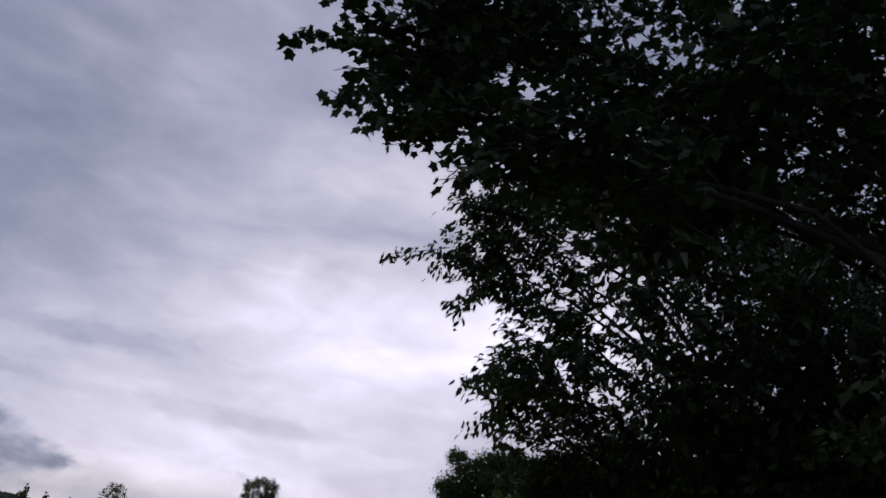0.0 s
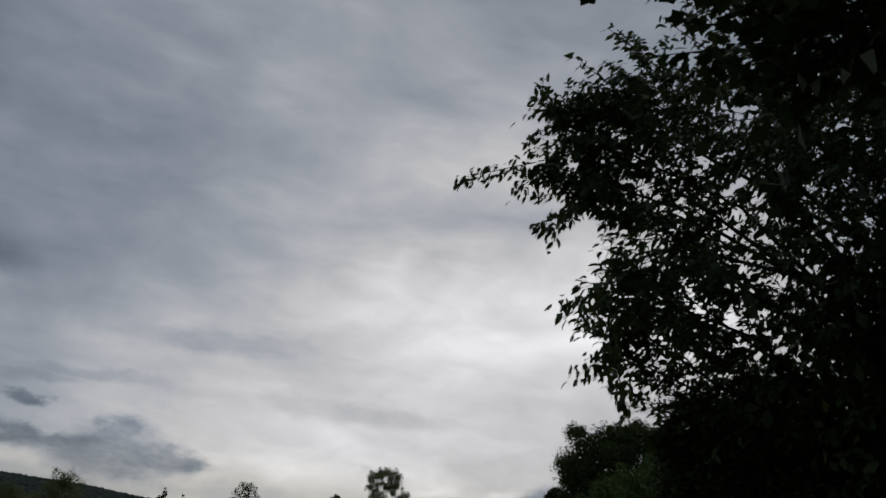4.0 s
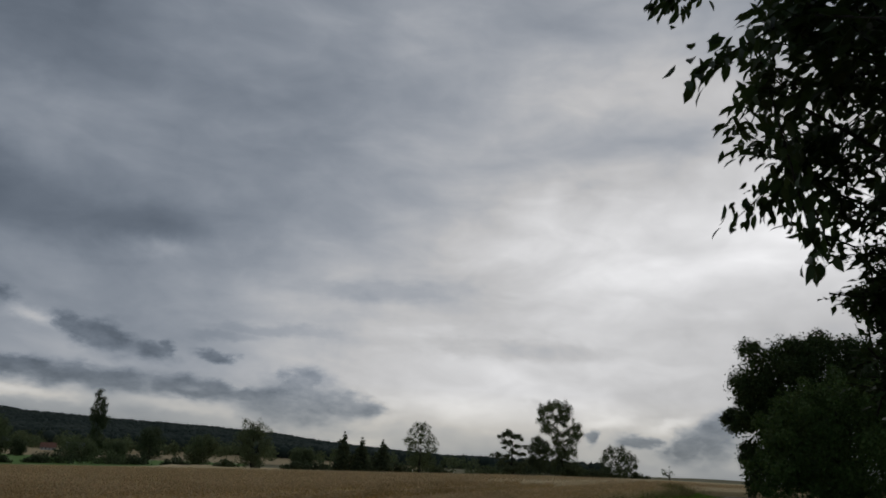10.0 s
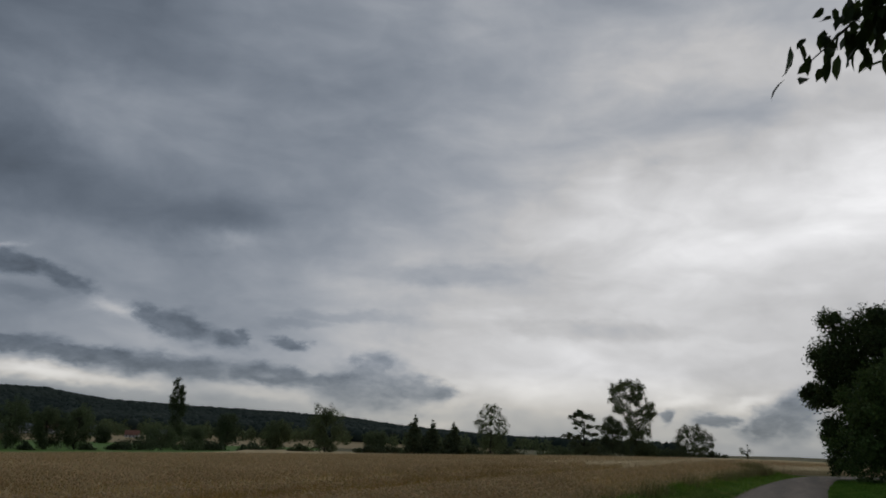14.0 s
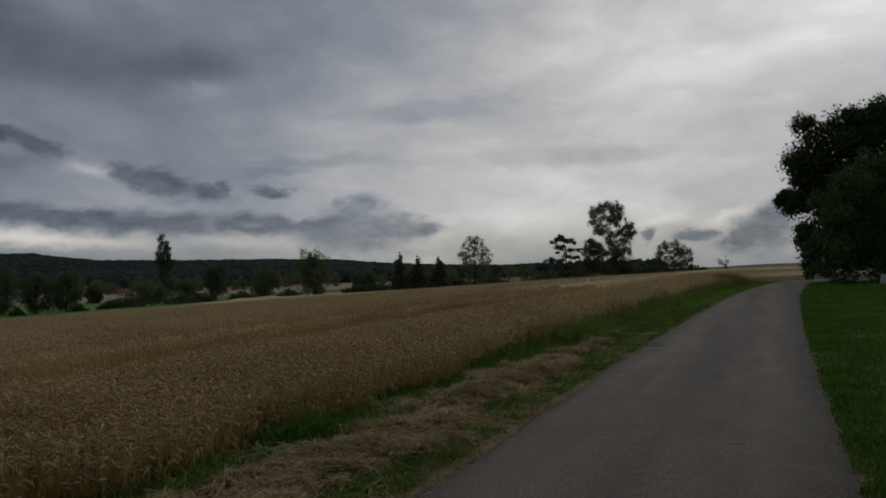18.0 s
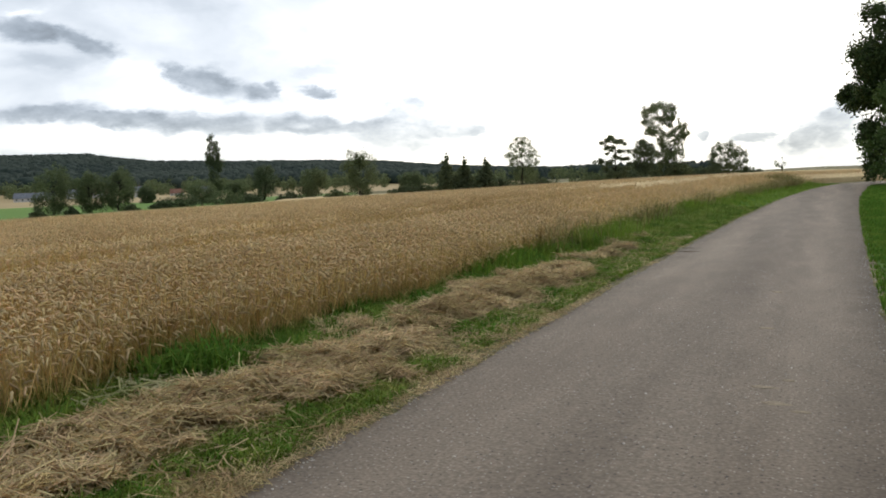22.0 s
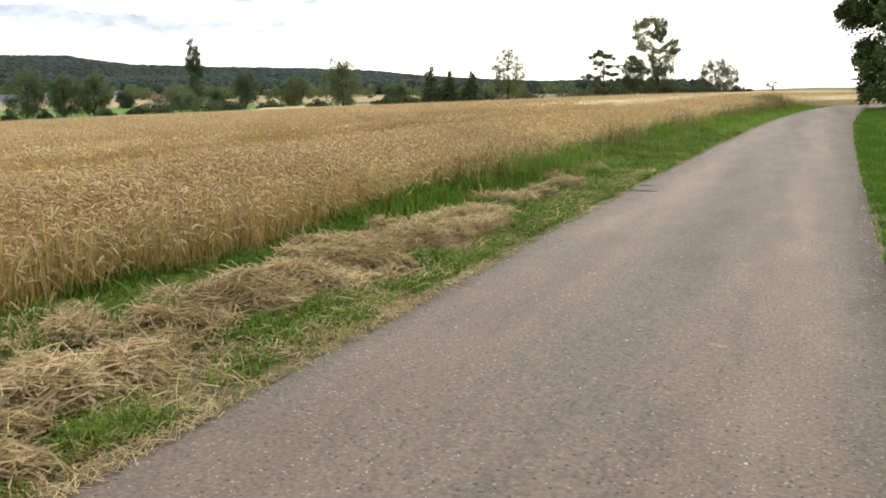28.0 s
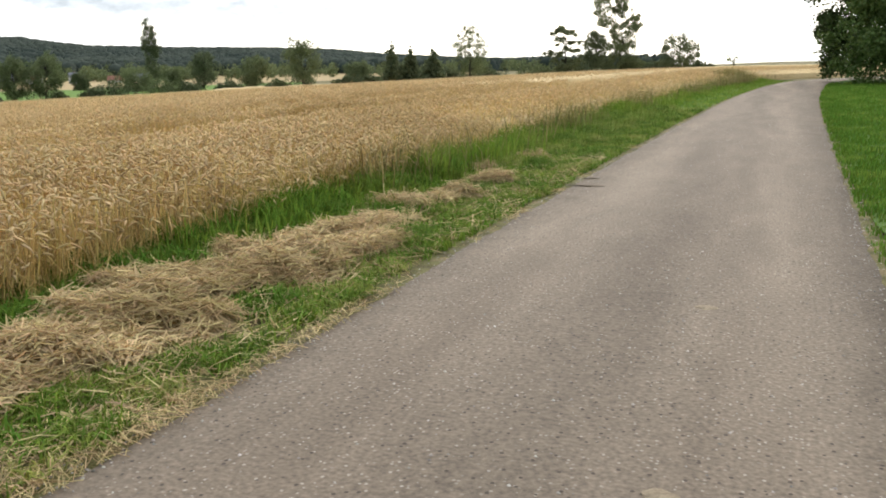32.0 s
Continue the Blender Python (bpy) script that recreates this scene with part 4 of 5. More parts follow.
def spray_tree(name, foot, trunk_h, trunk_r, tips, blobs, count, per, length, leaf, size, mat, label, seed, droop, spread, single=0, inner=0):
    """A tree near the lane: trunk, boughs to the blobs, twigs with rows of leaves. Tips: outermost twigs, reached from their blob."""
    rnd, rng = random.Random(seed), np.random.default_rng(seed)
    at = grown((*foot, 0.0))
    foot = Vector((at[0], at[1], float(land(at[0], at[1]))))
    blobs = [(*grown(b[:3]), b[3] * GROVE) for b in blobs]
    tips = grown(tips)
    trunk_h, trunk_r, length, size = trunk_h * GROVE, trunk_r * GROVE, length * GROVE, size * GROVE
    base = tagged(new(name), label, "tree")
    base.location = foot
    bm = bmesh.new()
    axis = bent(Vector((0, 0, -0.1)), Vector((rnd.uniform(-.3, .3), rnd.uniform(-.3, .3), trunk_h)), 0, rnd, 6)
    tube(bm, axis, [trunk_r * (1.3 if n == 0 else 1 - 0.8 * n / 6) for n in range(7)], 10)
    part("trunk", bm, M_BARK, base, "grey-brown rough trunk")
    for bx, by, bz, br in blobs:
        e = Vector((bx, by, bz)) - foot
        a = axis[min(6, max(1, int(6 * min(0.9, e.z * 0.6 / trunk_h))))]
        bm = bmesh.new()
        tube(bm, bent(a, e, 0.05, rnd, 5), [trunk_r * q for q in (.24, .2, .16, .11, .06, .025)], 6)
        part("bough", bm, M_BARK, base)
    c, r = np.array([b[:3] for b in blobs]), np.array([b[3] for b in blobs])
    w = r ** 1.7
    pick = rng.choice(len(c), count, p=w / w.sum())
    q = unit(rng.normal(size=(count, 3))) * rng.random((count, 1)) ** 0.45
    ends = c[pick] + q * r[pick][:, None]
    out = unit(ends - c[pick] + (ends - np.array(foot)) * [0.12, 0.12, 0.02] + rng.normal(size=ends.shape) * 0.25)
    starts = ends - out * length * rng.uniform(0.6, 1.2, (count, 1))
    te = np.array(tips, float) + [0, 0, 0.05]
    near = c[np.argmin(((te[:, None] - c[None]) ** 2).sum(-1), axis=1)]
    ts = te + unit(near - te + [0, 0, 0.08]) * length * 1.3
    V, F = twig_mesh(np.concatenate([starts, ts, ts - (te - ts) * 0.6]), np.concatenate([ends, te, ts]), 0.008)
    tagged(child("branchwork", quick_mesh("branchwork", V - np.array(foot), F, M_BARK), base), kind="stuff")
    pos, way = sprays(starts, ends, per, spread, droop, rng)
    V, F = place_leaves(leaf, pos, way, size * rng.uniform(0.65, 1.2, len(pos)), rng)
    child("crown", quick_mesh("crown", V - np.array(foot), F, mat), base)
    if inner:
        low = (r > 0.75) & (c[:, 2] < 4.9)
        c2, r2 = c[low], r[low]
        V, F = leaf_cloud(c2 + [0.25, 0.1, 0], r2 * 0.95, inner, size * 1.5, rng, 1.0, 0.0, 0.5, 0.6)
        child("inner_crown", quick_mesh("inner_crown", V - np.array(foot), F, mat), base)
    pos, way = sprays(ts, te, 84, spread, droop, rng)
    pos = pos + rng.normal(size=pos.shape) * 0.038
    order = rng.permutation(len(pos))
    pos, way = pos[order], way[order]
    if single:
        one = quick_mesh("leaf", leaf[0], leaf[1], mat)
        for p, a in zip(pos[:single], way[:single]):
            a = Vector(a).normalized()
            s = Vector((rng.normal() * 0.4, rng.normal() * 0.4, 1)).cross(a).normalized()
            m = Matrix((a, s, a.cross(s))).transposed().to_4x4()
            m.translation = Vector(p) - foot
            ob = child("leaf", one, base)
            ob.matrix_basis = m @ Matrix.Scale(size * float(rng.uniform(0.8, 1.15)), 4)
    pos, way = pos[single:], way[single:]
    V, F = place_leaves(leaf, pos, way, size * rng.uniform(0.7, 1.15, len(pos)), rng)
    tagged(child("outer_leaves", quick_mesh("outer_leaves", V - np.array(foot), F, mat), base), kind="stuff")
    return base


spray_tree("cherry_tree", (4.2, 0.4), 5.2, 0.2,
           [(-1.04, -1.43, 4.03), (-.62, -1.4, 3.95), (-.45, -1.6, 3.6), (-.23, -2.8, 2.69), (-.09, -1.29, 2.62), (.17, -2.26, 2.19), (-.55, -1.5, 4.6), (-.5, -1.4, 4.9), (-.36, -2.0, 3.4),
            (-.02, -2.4, 3.1), (-.1, -1.7, 2.9), (-.4, -1.0, 4.3), (-.2, -1.2, 3.9), (.02, -1.25, 2.74), (.1, -1.3, 2.64), (-.03, -1.4, 2.95), (-.05, -1.25, 3.1), (.05, -1.3, 3.35), (-.55, -1.45, 4.35), (-.46, -1.45, 4.74)],
           [(-.35, -1.45, 4.2, .3), (-.1, -1.5, 4.75, .4), (-.1, -1.8, 3.75, .3), (.1, -2.6, 2.95, .3), (.2, -1.3, 2.85, .3), (.2, -1.5, 4.3, .62), (.1, -1.3, 5.0, .55), (.4, -1.9, 3.55, .55), (.5, -2.3, 3.0, .5), (.6, -1.3, 2.95, .5), (1.3, -1.8, 4.6, 1.15), (1.4, -1.8, 3.3, .9), (1.0, -1.7, 2.6, .5), (1.7, -1.6, 2.5, .75), (2.5, -1.5, 4.4, 1.5), (2.6, -1.5, 3.0, 1.2),
            (1.6, 0, 5.6, 1.1), (3.6, -.5, 5.4, 1.4), (3.2, 1.0, 4.5, 1.8), (4.6, -1.5, 3.6, 1.8), (.5, .2, 5.6, .7), (2.2, -1.9, 2.9, .9), (3.2, -1.7, 3.3, 1.2), (2.4, -2.0, 3.8, .8), (-.35, -1.45, 4.6, .3), (-.12, -1.45, 4.1, .28), (.02, -2.15, 2.95, .24), (2.4, -1.3, 4.85, .9)],
           2150, 34, 0.44, CHERRY_LEAF, 0.076, M_CHERRY, "cherry tree with long drooping dark leaves over the lane", 61, 0.52, 0.75, single=286, inner=4500)
spray_tree("maple_tree", (4.6, -4.6), 5.0, 0.24,
           [(-1.5, -4.7, 4.0), (-1.09, -5.19, 3.42), (-.43, -5.63, 2.92), (-1.05, -4.25, 3.79), (-1.3, -4.6, 4.4), (-.8, -5.3, 3.3), (-.1, -5.5, 2.95), (-.75, -4.8, 3.6)],
           [(-.95, -4.6, 4.2, .42), (-.7, -4.9, 3.75, .38), (-.3, -5.3, 3.35, .36), (.1, -5.5, 3.2, .35), (-.6, -4.4, 4.7, .5), (-.2, -4.6, 4.4, .75), (.6, -5, 3.9, .75), (.6, -4.3, 3.7, .6), (1.5, -4.8, 4.1, 1.0), (2.6, -4.5, 4.3, 1.3), (2.6, -5, 3.1, .9), (4, -4.5, 3.6, 1.5), (1.2, -4.4, 5.2, 1.2)],
           1750, 15, 0.38, MAPLE_LEAF, 0.076, M_MAPLE, "maple tree with lobed dark leaves over the lane", 62, 0.5, 0.8, inner=2200)
spray_tree("hazel_shrub", (2.6, -1.2), 2.2, 0.07, [(.45, -1.3, 2.2), (.6, -1.2, 1.9), (.75, -1.4, 1.7), (.38, -1.2, 2.25), (.3, -1.2, 2.46), (.42, -1.2, 1.95)],
           [(.55, -1.2, 2.25, .22), (.58, -1.2, 2.45, .2), (.58, -1.2, 1.98, .22), (.75, -1.2, 2.4, .36), (.8, -1.2, 1.95, .34), (1.3, -0.6, 2.5, .6), (1.9, -0.8, 2.0, .8), (1.1, -1.1, 1.6, .4), (1.1, -1.2, 2.2, .55), (1.5, -1.0, 1.5, .7), (2.2, -1.2, 2.2, .9), (2.3, -1, 1.0, .9), (3.2, -1, 1.8, 1.2), (1.5, -1, .6, .6)],
           3200, 20, 0.3, SMALL_LEAF, 0.055, M_OAK, "dense small-leaved shrub under the trees", 63, 0.2, 0.8, inner=30000)
for n, (sx, sy, sh, sr) in enumerate([(2.9, -4.2, 3.4, 1.3), (4.6, -2.4, 3.6, 1.6), (3.6, 2.2, 3.2, 1.5), (5.8, -5.4, 4.2, 1.8), (6.5, 0.6, 4.4, 2.0)]):
    spray_tree("wild_shrub", (sx, sy), sh * 0.8, 0.07, [(sx - sr, sy, sh * .7), (sx - sr * .8, sy - .5, sh * .8)],
               [(sx - .45 * sr, sy, sh * .35, sr * .6), (sx, sy - .3 * sr, sh * .65, sr * .65), (sx + .3 * sr, sy, sh * .4, sr * .7), (sx - .3 * sr, sy, sh * .8, sr * .5), (sx, sy, sh * .2, sr * .7), (sx + .2 * sr, sy - .2 * sr, sh * .9, sr * .5)],
               520, 16, 0.4, SMALL_LEAF, 0.085, M_OAK, "dense dark wild shrub beside the lane", 70 + n, 0.3, 0.8, inner=16000)

# ---- standing wheat ----
TRAM = -8.45  # wheel track through the crop


def strew(x0, x1, y0, y1, density, rng, edge=False):
    """Random feet of plants; x counted from the edge of the crop where edge is set."""
    n = int(abs(x1 - x0) * (y1 - y0) * density)
    y = rng.uniform(y0, y1, n)
    x = rng.uniform(x0, x1, n) + (wheat_edge(y) if edge else 0)
    return x, y


def ribbons(foot, top, width, rng, bend=0.0):
    """Flat stems of two segments from foot to top, with a bow."""
    n = len(foot)
    ax = rng.uniform(0, math.pi, n)
    s = np.stack([np.cos(ax), np.sin(ax), 0 * ax], -1) * np.asarray(width).reshape(-1, 1) * 0.5
    mid = (foot + top) / 2 + np.stack([rng.normal(0, bend, n), rng.normal(0, bend, n), 0 * ax], -1)
    V = np.stack([foot - s, foot + s, mid + s, mid - s, top + s * .7, top - s * .7], 1)
    F = (np.arange(n)[:, None, None] * 6 + np.array([(0, 1, 2, 3), (3, 2, 4, 5)])[None]).reshape(-1, 4)
    return V.reshape(-1, 3), F


def ears(root, way, length, rad):
    """Spindle-shaped ears with four sides."""
    w = unit(way)
    a = unit(np.cross(w, [0.31, 0.17, 1.0]))
    b = np.cross(w, a)
    L, R = np.asarray(length).reshape(-1, 1), np.asarray(rad).reshape(-1, 1)
    m = root + w * L * 0.4
    V = np.stack([root, m + a * R, m + b * R, m - a * R, m - b * R, root + w * L], 1)
    F = (np.arange(len(root))[:, None, None] * 6 + np.array([(0, 2, 1), (0, 3, 2), (0, 4, 3), (0, 1, 4), (5, 1, 2), (5, 2, 3), (5, 3, 4), (5, 4, 1)])[None]).reshape(-1, 3)
    return V.reshape(-1, 3), F


def hooked_ears(root, way, length, rad, hang):
    """Plump ears that bow over towards their tips."""
    w = unit(way)
    a = unit(np.cross(w, [0.31, 0.17, 1.0]))
    b = np.cross(w, a)
    L, R = np.asarray(length).reshape(-1, 1), np.asarray(rad).reshape(-1, 1)
    H = np.asarray(hang).reshape(-1, 1) * L * np.array([0, 0, -1.0])
    V = [root]
    for u, k in ((0.28, 1.0), (0.7, 0.85)):
        m = root + w * L * u + H * u * u
        V += [m + a * R * k, m + b * R * k, m - a * R * k, m - b * R * k]
    V = np.stack(V + [root + w * L + H], 1)
    tri = []
    for q in range(4):
        n = (q + 1) % 4
        tri += [(0, 1 + n, 1 + q), (1 + q, 1 + n, 5 + n), (1 + q, 5 + n, 5 + q), (9, 5 + q, 5 + n)]
    F = (np.arange(len(root))[:, None, None] * 10 + np.array(tri)[None]).reshape(-1, 3)
    return V.reshape(-1, 3), F


def wheat(name, x, y, scale, stems, rng, leaf=False):
    keep = (np.abs(np.abs(x - TRAM) - 0.87) > 0.48) & (np.abs(np.abs(x + 31.0) - 0.9) > 0.65)
    x, y = x[keep], y[keep]
    n = len(x)
    patch = np.array([noise.noise((a * 0.5, b * 0.5, 2)) for a, b in zip(x, y)])
    depth = np.clip((wheat_edge(y) - x) / 2.0, 0, 1)
    h = rng.normal(0.585, 0.05, n) + 0.085 * depth + patch * 0.06
    rim = np.clip((x - wheat_edge(y) + 0.95) / 1.0, 0, 1)
    h = h * (1 - rim * rng.uniform(0.0, 0.55, n))
    h = h - 0.15 * (np.exp(-(((x + 7.0) / 0.45) ** 2)) + np.exp(-(((x + 8.74) / 0.4) ** 2)))
    foot = np.stack([x, y, land(x, y)], -1)
    lean = rng.normal(0, 0.07, (n, 2)) + [0.03, -0.02]
    top = foot + np.concatenate([lean, h[:, None]], 1)
    nod = np.concatenate([rng.normal(0, 0.5, (n, 2)) + [0.25, -0.15], rng.uniform(0.05, 1.0, (n, 1))], 1)
    if stems:
        nod[:, 2] = rng.uniform(-0.1, 1.0, n)
        V, F = hooked_ears(top, nod, 0.092 * scale * rng.uniform(0.8, 1.25, n), 0.0082 * scale, rng.uniform(0.2, 0.9, n))
    else:
        V, F = ears(top, nod, 0.085 * scale * rng.uniform(0.8, 1.25, n), 0.0066 * scale)
    tagged(new(name + "_ears", quick_mesh(name + "_ears", V, F, M_EAR)), "ripe pale golden wheat ears nodding over the field", "wheat", kind="stuff")
    if stems:
        V, F = ribbons(foot, top, 0.006 * scale, rng, 0.012)
        if leaf:
            a = rng.uniform(0, 6.283, n)
            mid = foot + (top - foot) * rng.uniform(0.35, 0.85, (n, 1))
            tip = mid + np.stack([np.cos(a) * 0.14, np.sin(a) * 0.14, rng.uniform(-0.16, 0.02, n)], -1)
            V2, F2 = ribbons(mid, tip, 0.007, rng, 0.02)
            V, F = np.concatenate([V, V2]), np.concatenate([F, F2 + len(V)])
        tagged(new(name + "_stems", quick_mesh(name + "_stems", V, F, M_WHEAT)), "upright dry golden wheat stems", "wheat", kind="stuff")


rng = np.random.default_rng(11)
wheat("edge_wheat", *strew(-1.6, 0.14, 0, 18, 850, rng, True), 1.1, True, rng, True)
wheat("front_wheat", *strew(-4.5, -1.6, 0.5, 24, 520, rng, True), 1.0, True, rng)
wheat("rear_wheat", *strew(-10, -4.5, 1, 34, 380, rng, True), 1.05, False, rng)
wheat("lane_side_wheat", *strew(-4.5, 0.12, 18, 36, 170, rng, True), 1.25, True, rng)
wheat("bend_wheat", *strew(-4.0, 0.1, 36, 66, 60, rng, True), 1.6, True, rng)
wheat("middle_wheat", *strew(-24, -10, 4, 52, 95, rng, True), 1.2, False, rng)
wheat("far_wheat", *strew(-60, -4, 34, 105, 12, rng, True), 1.7, False, rng)
for cx in (TRAM - 0.87, TRAM + 0.87):
    x, y = strew(cx - 0.92, cx - 0.49, 3, 40, 300, rng)
    wheat("track_wheat", x, y, 1.0, True, rng)
wheat("far_bend_wheat", *strew(-9, 0.1, 66, 112, 22, rng, True), 1.8, False, rng)
wheat("side_wheat", *strew(-44, -24, 8, 40, 28, rng, True), 1.5, False, rng)


# ---- verge ----
def blades(name, x, y, z, h, width, mat, label, rng, lean=0.5):
    """Grass blades: a tapering bent ribbon of three triangles each."""
    n = len(x)
    a = rng.uniform(0, 6.283, n)
    d = np.stack([np.cos(a), np.sin(a), 0 * a], -1)
    s = np.stack([-np.sin(a), np.cos(a), 0 * a], -1) * width * 0.5
    f = np.stack([x, y, z], -1)
    k = rng.uniform(0.15, 1.0, n)[:, None] * lean
    H = np.asarray(h).reshape(-1, 1)
    mid = f + d * H * k * 0.35 + np.array([0, 0, 1.0]) * H * 0.6
    tip = f + d * H * k * 1.1 + np.array([0, 0, 1.0]) * H * (1 - 0.35 * k)
    V = np.stack([f - s, f + s, mid + s * .8, mid - s * .8, tip], 1)
    F = (np.arange(n)[:, None, None] * 5 + np.array([(0, 1, 2), (0, 2, 3), (3, 2, 4)])[None]).reshape(-1, 3)
    return tagged(new(name, quick_mesh(name, V.reshape(-1, 3), F, mat)), label, "grass", kind="stuff")


def field_noise(x, y, s, o=0.0):
    return np.array([noise.noise((a * s, b * s, o)) for a, b in zip(x, y)])


# mown straw along the verge: a ragged band that breaks into lumps further on
LUMPS = [(1.05, 10.2, 0.5, 0.6), (0.98, 11.5, 0.5, 0.7), (1.3, 12.6, 0.4, 0.5), (0.85, 13.3, 0.35, 0.7), (1.0, 14.6, 0.42, 0.7), (1.35, 15.6, 0.3, 0.5), (1.1, 16.9, 0.3, 0.6), (1.55, 9.3, 0.3, 0.7), (1.6, 6.4, 0.35, 0.6)]


def straw_cover(x, y):
    """How thickly straw lies at a place, 0 to 1."""
    x, y = np.asarray(x), np.asarray(y)
    u = road_left(y) - x
    mid = 1.03 + 0.10 * np.sin(y * 0.9 + 0.5) + 0.07 * np.sin(y * 2.1)
    wide = 0.56 + 0.10 * np.sin(y * 1.3 + 2) + 0.16 * np.clip((4.5 - y) / 4, 0, 1)
    c = 1.0 - ((u - mid) / wide) ** 2
    c = c - np.clip((y - 10.6) * 0.45, 0, 1.5)
    for lu, ly, ru, ry in LUMPS:
        c = np.maximum(c, 0.75 - ((u - lu) / ru) ** 2 - ((y - ly) / ry) ** 2)
    f = field_noise(x.ravel(), y.ravel(), 1.7, 1.0).reshape(x.shape) * 0.75 + field_noise(x.ravel(), y.ravel(), 4.6, 4.0).reshape(x.shape) * 0.5
    c = np.clip((c * 0.8 + f - 0.16) / 0.55, 0, 1)
    return np.where((u > 0.12) & (u < 2.2), c * c * (3 - 2 * c), 0.0)


def straw_depth(x, y, c):
    """Height of the heap: low lumps, with firm sides."""
    f = field_noise(x.ravel(), y.ravel(), 2.6, 7.0).reshape(x.shape) * 0.10 + field_noise(x.ravel(), y.ravel(), 7.5, 9.0).reshape(x.shape) * 0.06
    return c * np.maximum(0.03, 0.10 + f)


ys = spaced([(-3, 0, 20), (0, 18, 330)])
us = np.linspace(0.1, 2.2, 56)
SX = road_left(ys)[:, None] - us[None]
SY = np.repeat(ys[:, None], len(us), 1)
cov = straw_cover(SX, SY)
SZ = straw_depth(SX, SY, cov) - 0.02
i = np.arange(SX.size).reshape(SX.shape)
quads = np.stack([i[:-1, :-1], i[1:, :-1], i[1:, 1:], i[:-1, 1:]], -1).reshape(-1, 4)
quads = quads[cov.ravel()[quads].max(1) > 0.02]
tagged(new("straw_windrow", quick_mesh("straw_windrow", np.stack([SX, SY, SZ], -1), quads, M_BED, True)),
       "ragged row of dry mown straw along the verge", "straw", kind="stuff")


def litter(name, x, y, z, length, width, mat, label, rng, tilt=0.25, swirl=0.6):
    """Loose dry stalks lying about, bent, running together in whorls."""
    n = len(x)
    a = 1.25 + 3.4 * field_noise(x, y, 3.1, 12.0) + rng.normal(0, swirl, n)
    d = np.stack([np.cos(a), np.sin(a), rng.normal(0, tilt, n)], -1) * np.asarray(length).reshape(-1, 1) * 0.5
    p = np.stack([x, y, z], -1)
    s = unit(np.cross(d, rng.normal(size=d.shape) * 0.6 + [0, 0, 1])) * np.asarray(width).reshape(-1, 1) * 0.5
    L = np.asarray(length).reshape(-1, 1)
    m = p + rng.normal(0, 0.15, (n, 3)) * L * [1, 1, 0.25] + np.stack([0 * x, 0 * x, rng.uniform(0.0, .03, n)], -1)
    V = np.stack([p - d - s, p - d + s, m + s, m - s, p + d + s, p + d - s], 1)
    V[:, :, 2] = np.maximum(V[:, :, 2], 0.006)
    F = (np.arange(n)[:, None, None] * 6 + np.array([(0, 1, 2, 3), (3, 2, 4, 5)])[None]).reshape(-1, 4)
    return tagged(new(name, quick_mesh(name, V.reshape(-1, 3), F, mat)), label, "straw", kind="stuff")


n = 215000
y = 0.6 + 17 * rng.random(n) ** 1.35
x = road_left(y) - rng.uniform(0.15, 2.1, n)
cc = straw_cover(x, y)
ok = rng.random(n) < cc * 0.9 + 0.10
x, y, cc = x[ok], y[ok], cc[ok]
litter("loose_straw", x, y, straw_depth(x, y, cc) + rng.uniform(-0.01, 0.04, len(x)), rng.uniform(0.05, 0.28, len(x)), rng.uniform(0.0035, 0.0085, len(x)), M_STRAW, "tangled dry yellow straw lying on the verge", rng, 0.32, 0.9)
n = 34000
y = 0.6 + 26 * rng.random(n) ** 1.4
x = road_left(y) + 0.04 - np.abs(rng.normal(0, 0.30, n))
ok = rng.random(n) < np.clip(0.3 + 1.6 * field_noise(x, y, 1.1, 15.0) - 0.9 * np.clip((y - 7) / 5, 0, 1), 0.02, 1) + np.clip(0.15 + 0.9 * field_noise(x, y, 0.8, 21.0), 0, 0.5) * (y < 10) * (np.abs(road_left(y) - x) < 0.08)
x, y = x[ok], y[ok]
litter("edge_straw", x, y, rng.uniform(0.010, 0.035, len(x)), rng.uniform(0.03, 0.14, len(x)), 0.0038, M_STRAW, "dry grass bits along the edge of the asphalt", rng, 0.06, 1.4)

# grass: tufts of low blades between the straw, taller towards the crop
n = 9000
y = 0.4 + 30 * rng.random(n) ** 1.45
x = road_left(y) - rng.uniform(0.10, 2.4, n)
g = field_noise(x, y, 1.25, 8.0) + 0.5 * field_noise(x, y, 3.4, 3.0)
u = road_left(y) - x
cc = straw_cover(x, y)
p = 0.72 + 1.7 * g - 1.1 * cc + 0.35 * (u > 1.6) + 0.5 * np.clip((y - 9) / 5, 0, 1) - 0.45 * (u < 0.2)
ok = rng.random(n) < np.clip(p, 0.02, 1)
x, y, g, u = x[ok], y[ok], g[ok], u[ok]
h = (0.055 + 0.06 * np.clip(g + 0.3, 0, 1) + 0.12 * np.clip((u - 1.45) / 0.7, 0, 1) + 0.10 * np.clip((y - 12) / 10, 0, 1) * (u > 0.9)) * rng.uniform(0.6, 1.4, len(x))
per = 40
x, y, h = np.repeat(x, per) + rng.normal(0, 0.055, len(x) * per), np.repeat(y, per) + rng.normal(0, 0.07, len(x) * per), np.repeat(h, per) * rng.uniform(0.5, 1.3, len(x) * per)
ok = road_left(y) - x > 0.07
blades("verge_grass", x[ok], y[ok], np.zeros(ok.sum()), h[ok], 0.0075, M_GRASS, "patchy tufts of green grass on the verge", rng, 2.0)
n = 26000
y = rng.uniform(-15, 0.6, n)
x = road_left(y) - rng.uniform(0.1, 2.4, n)
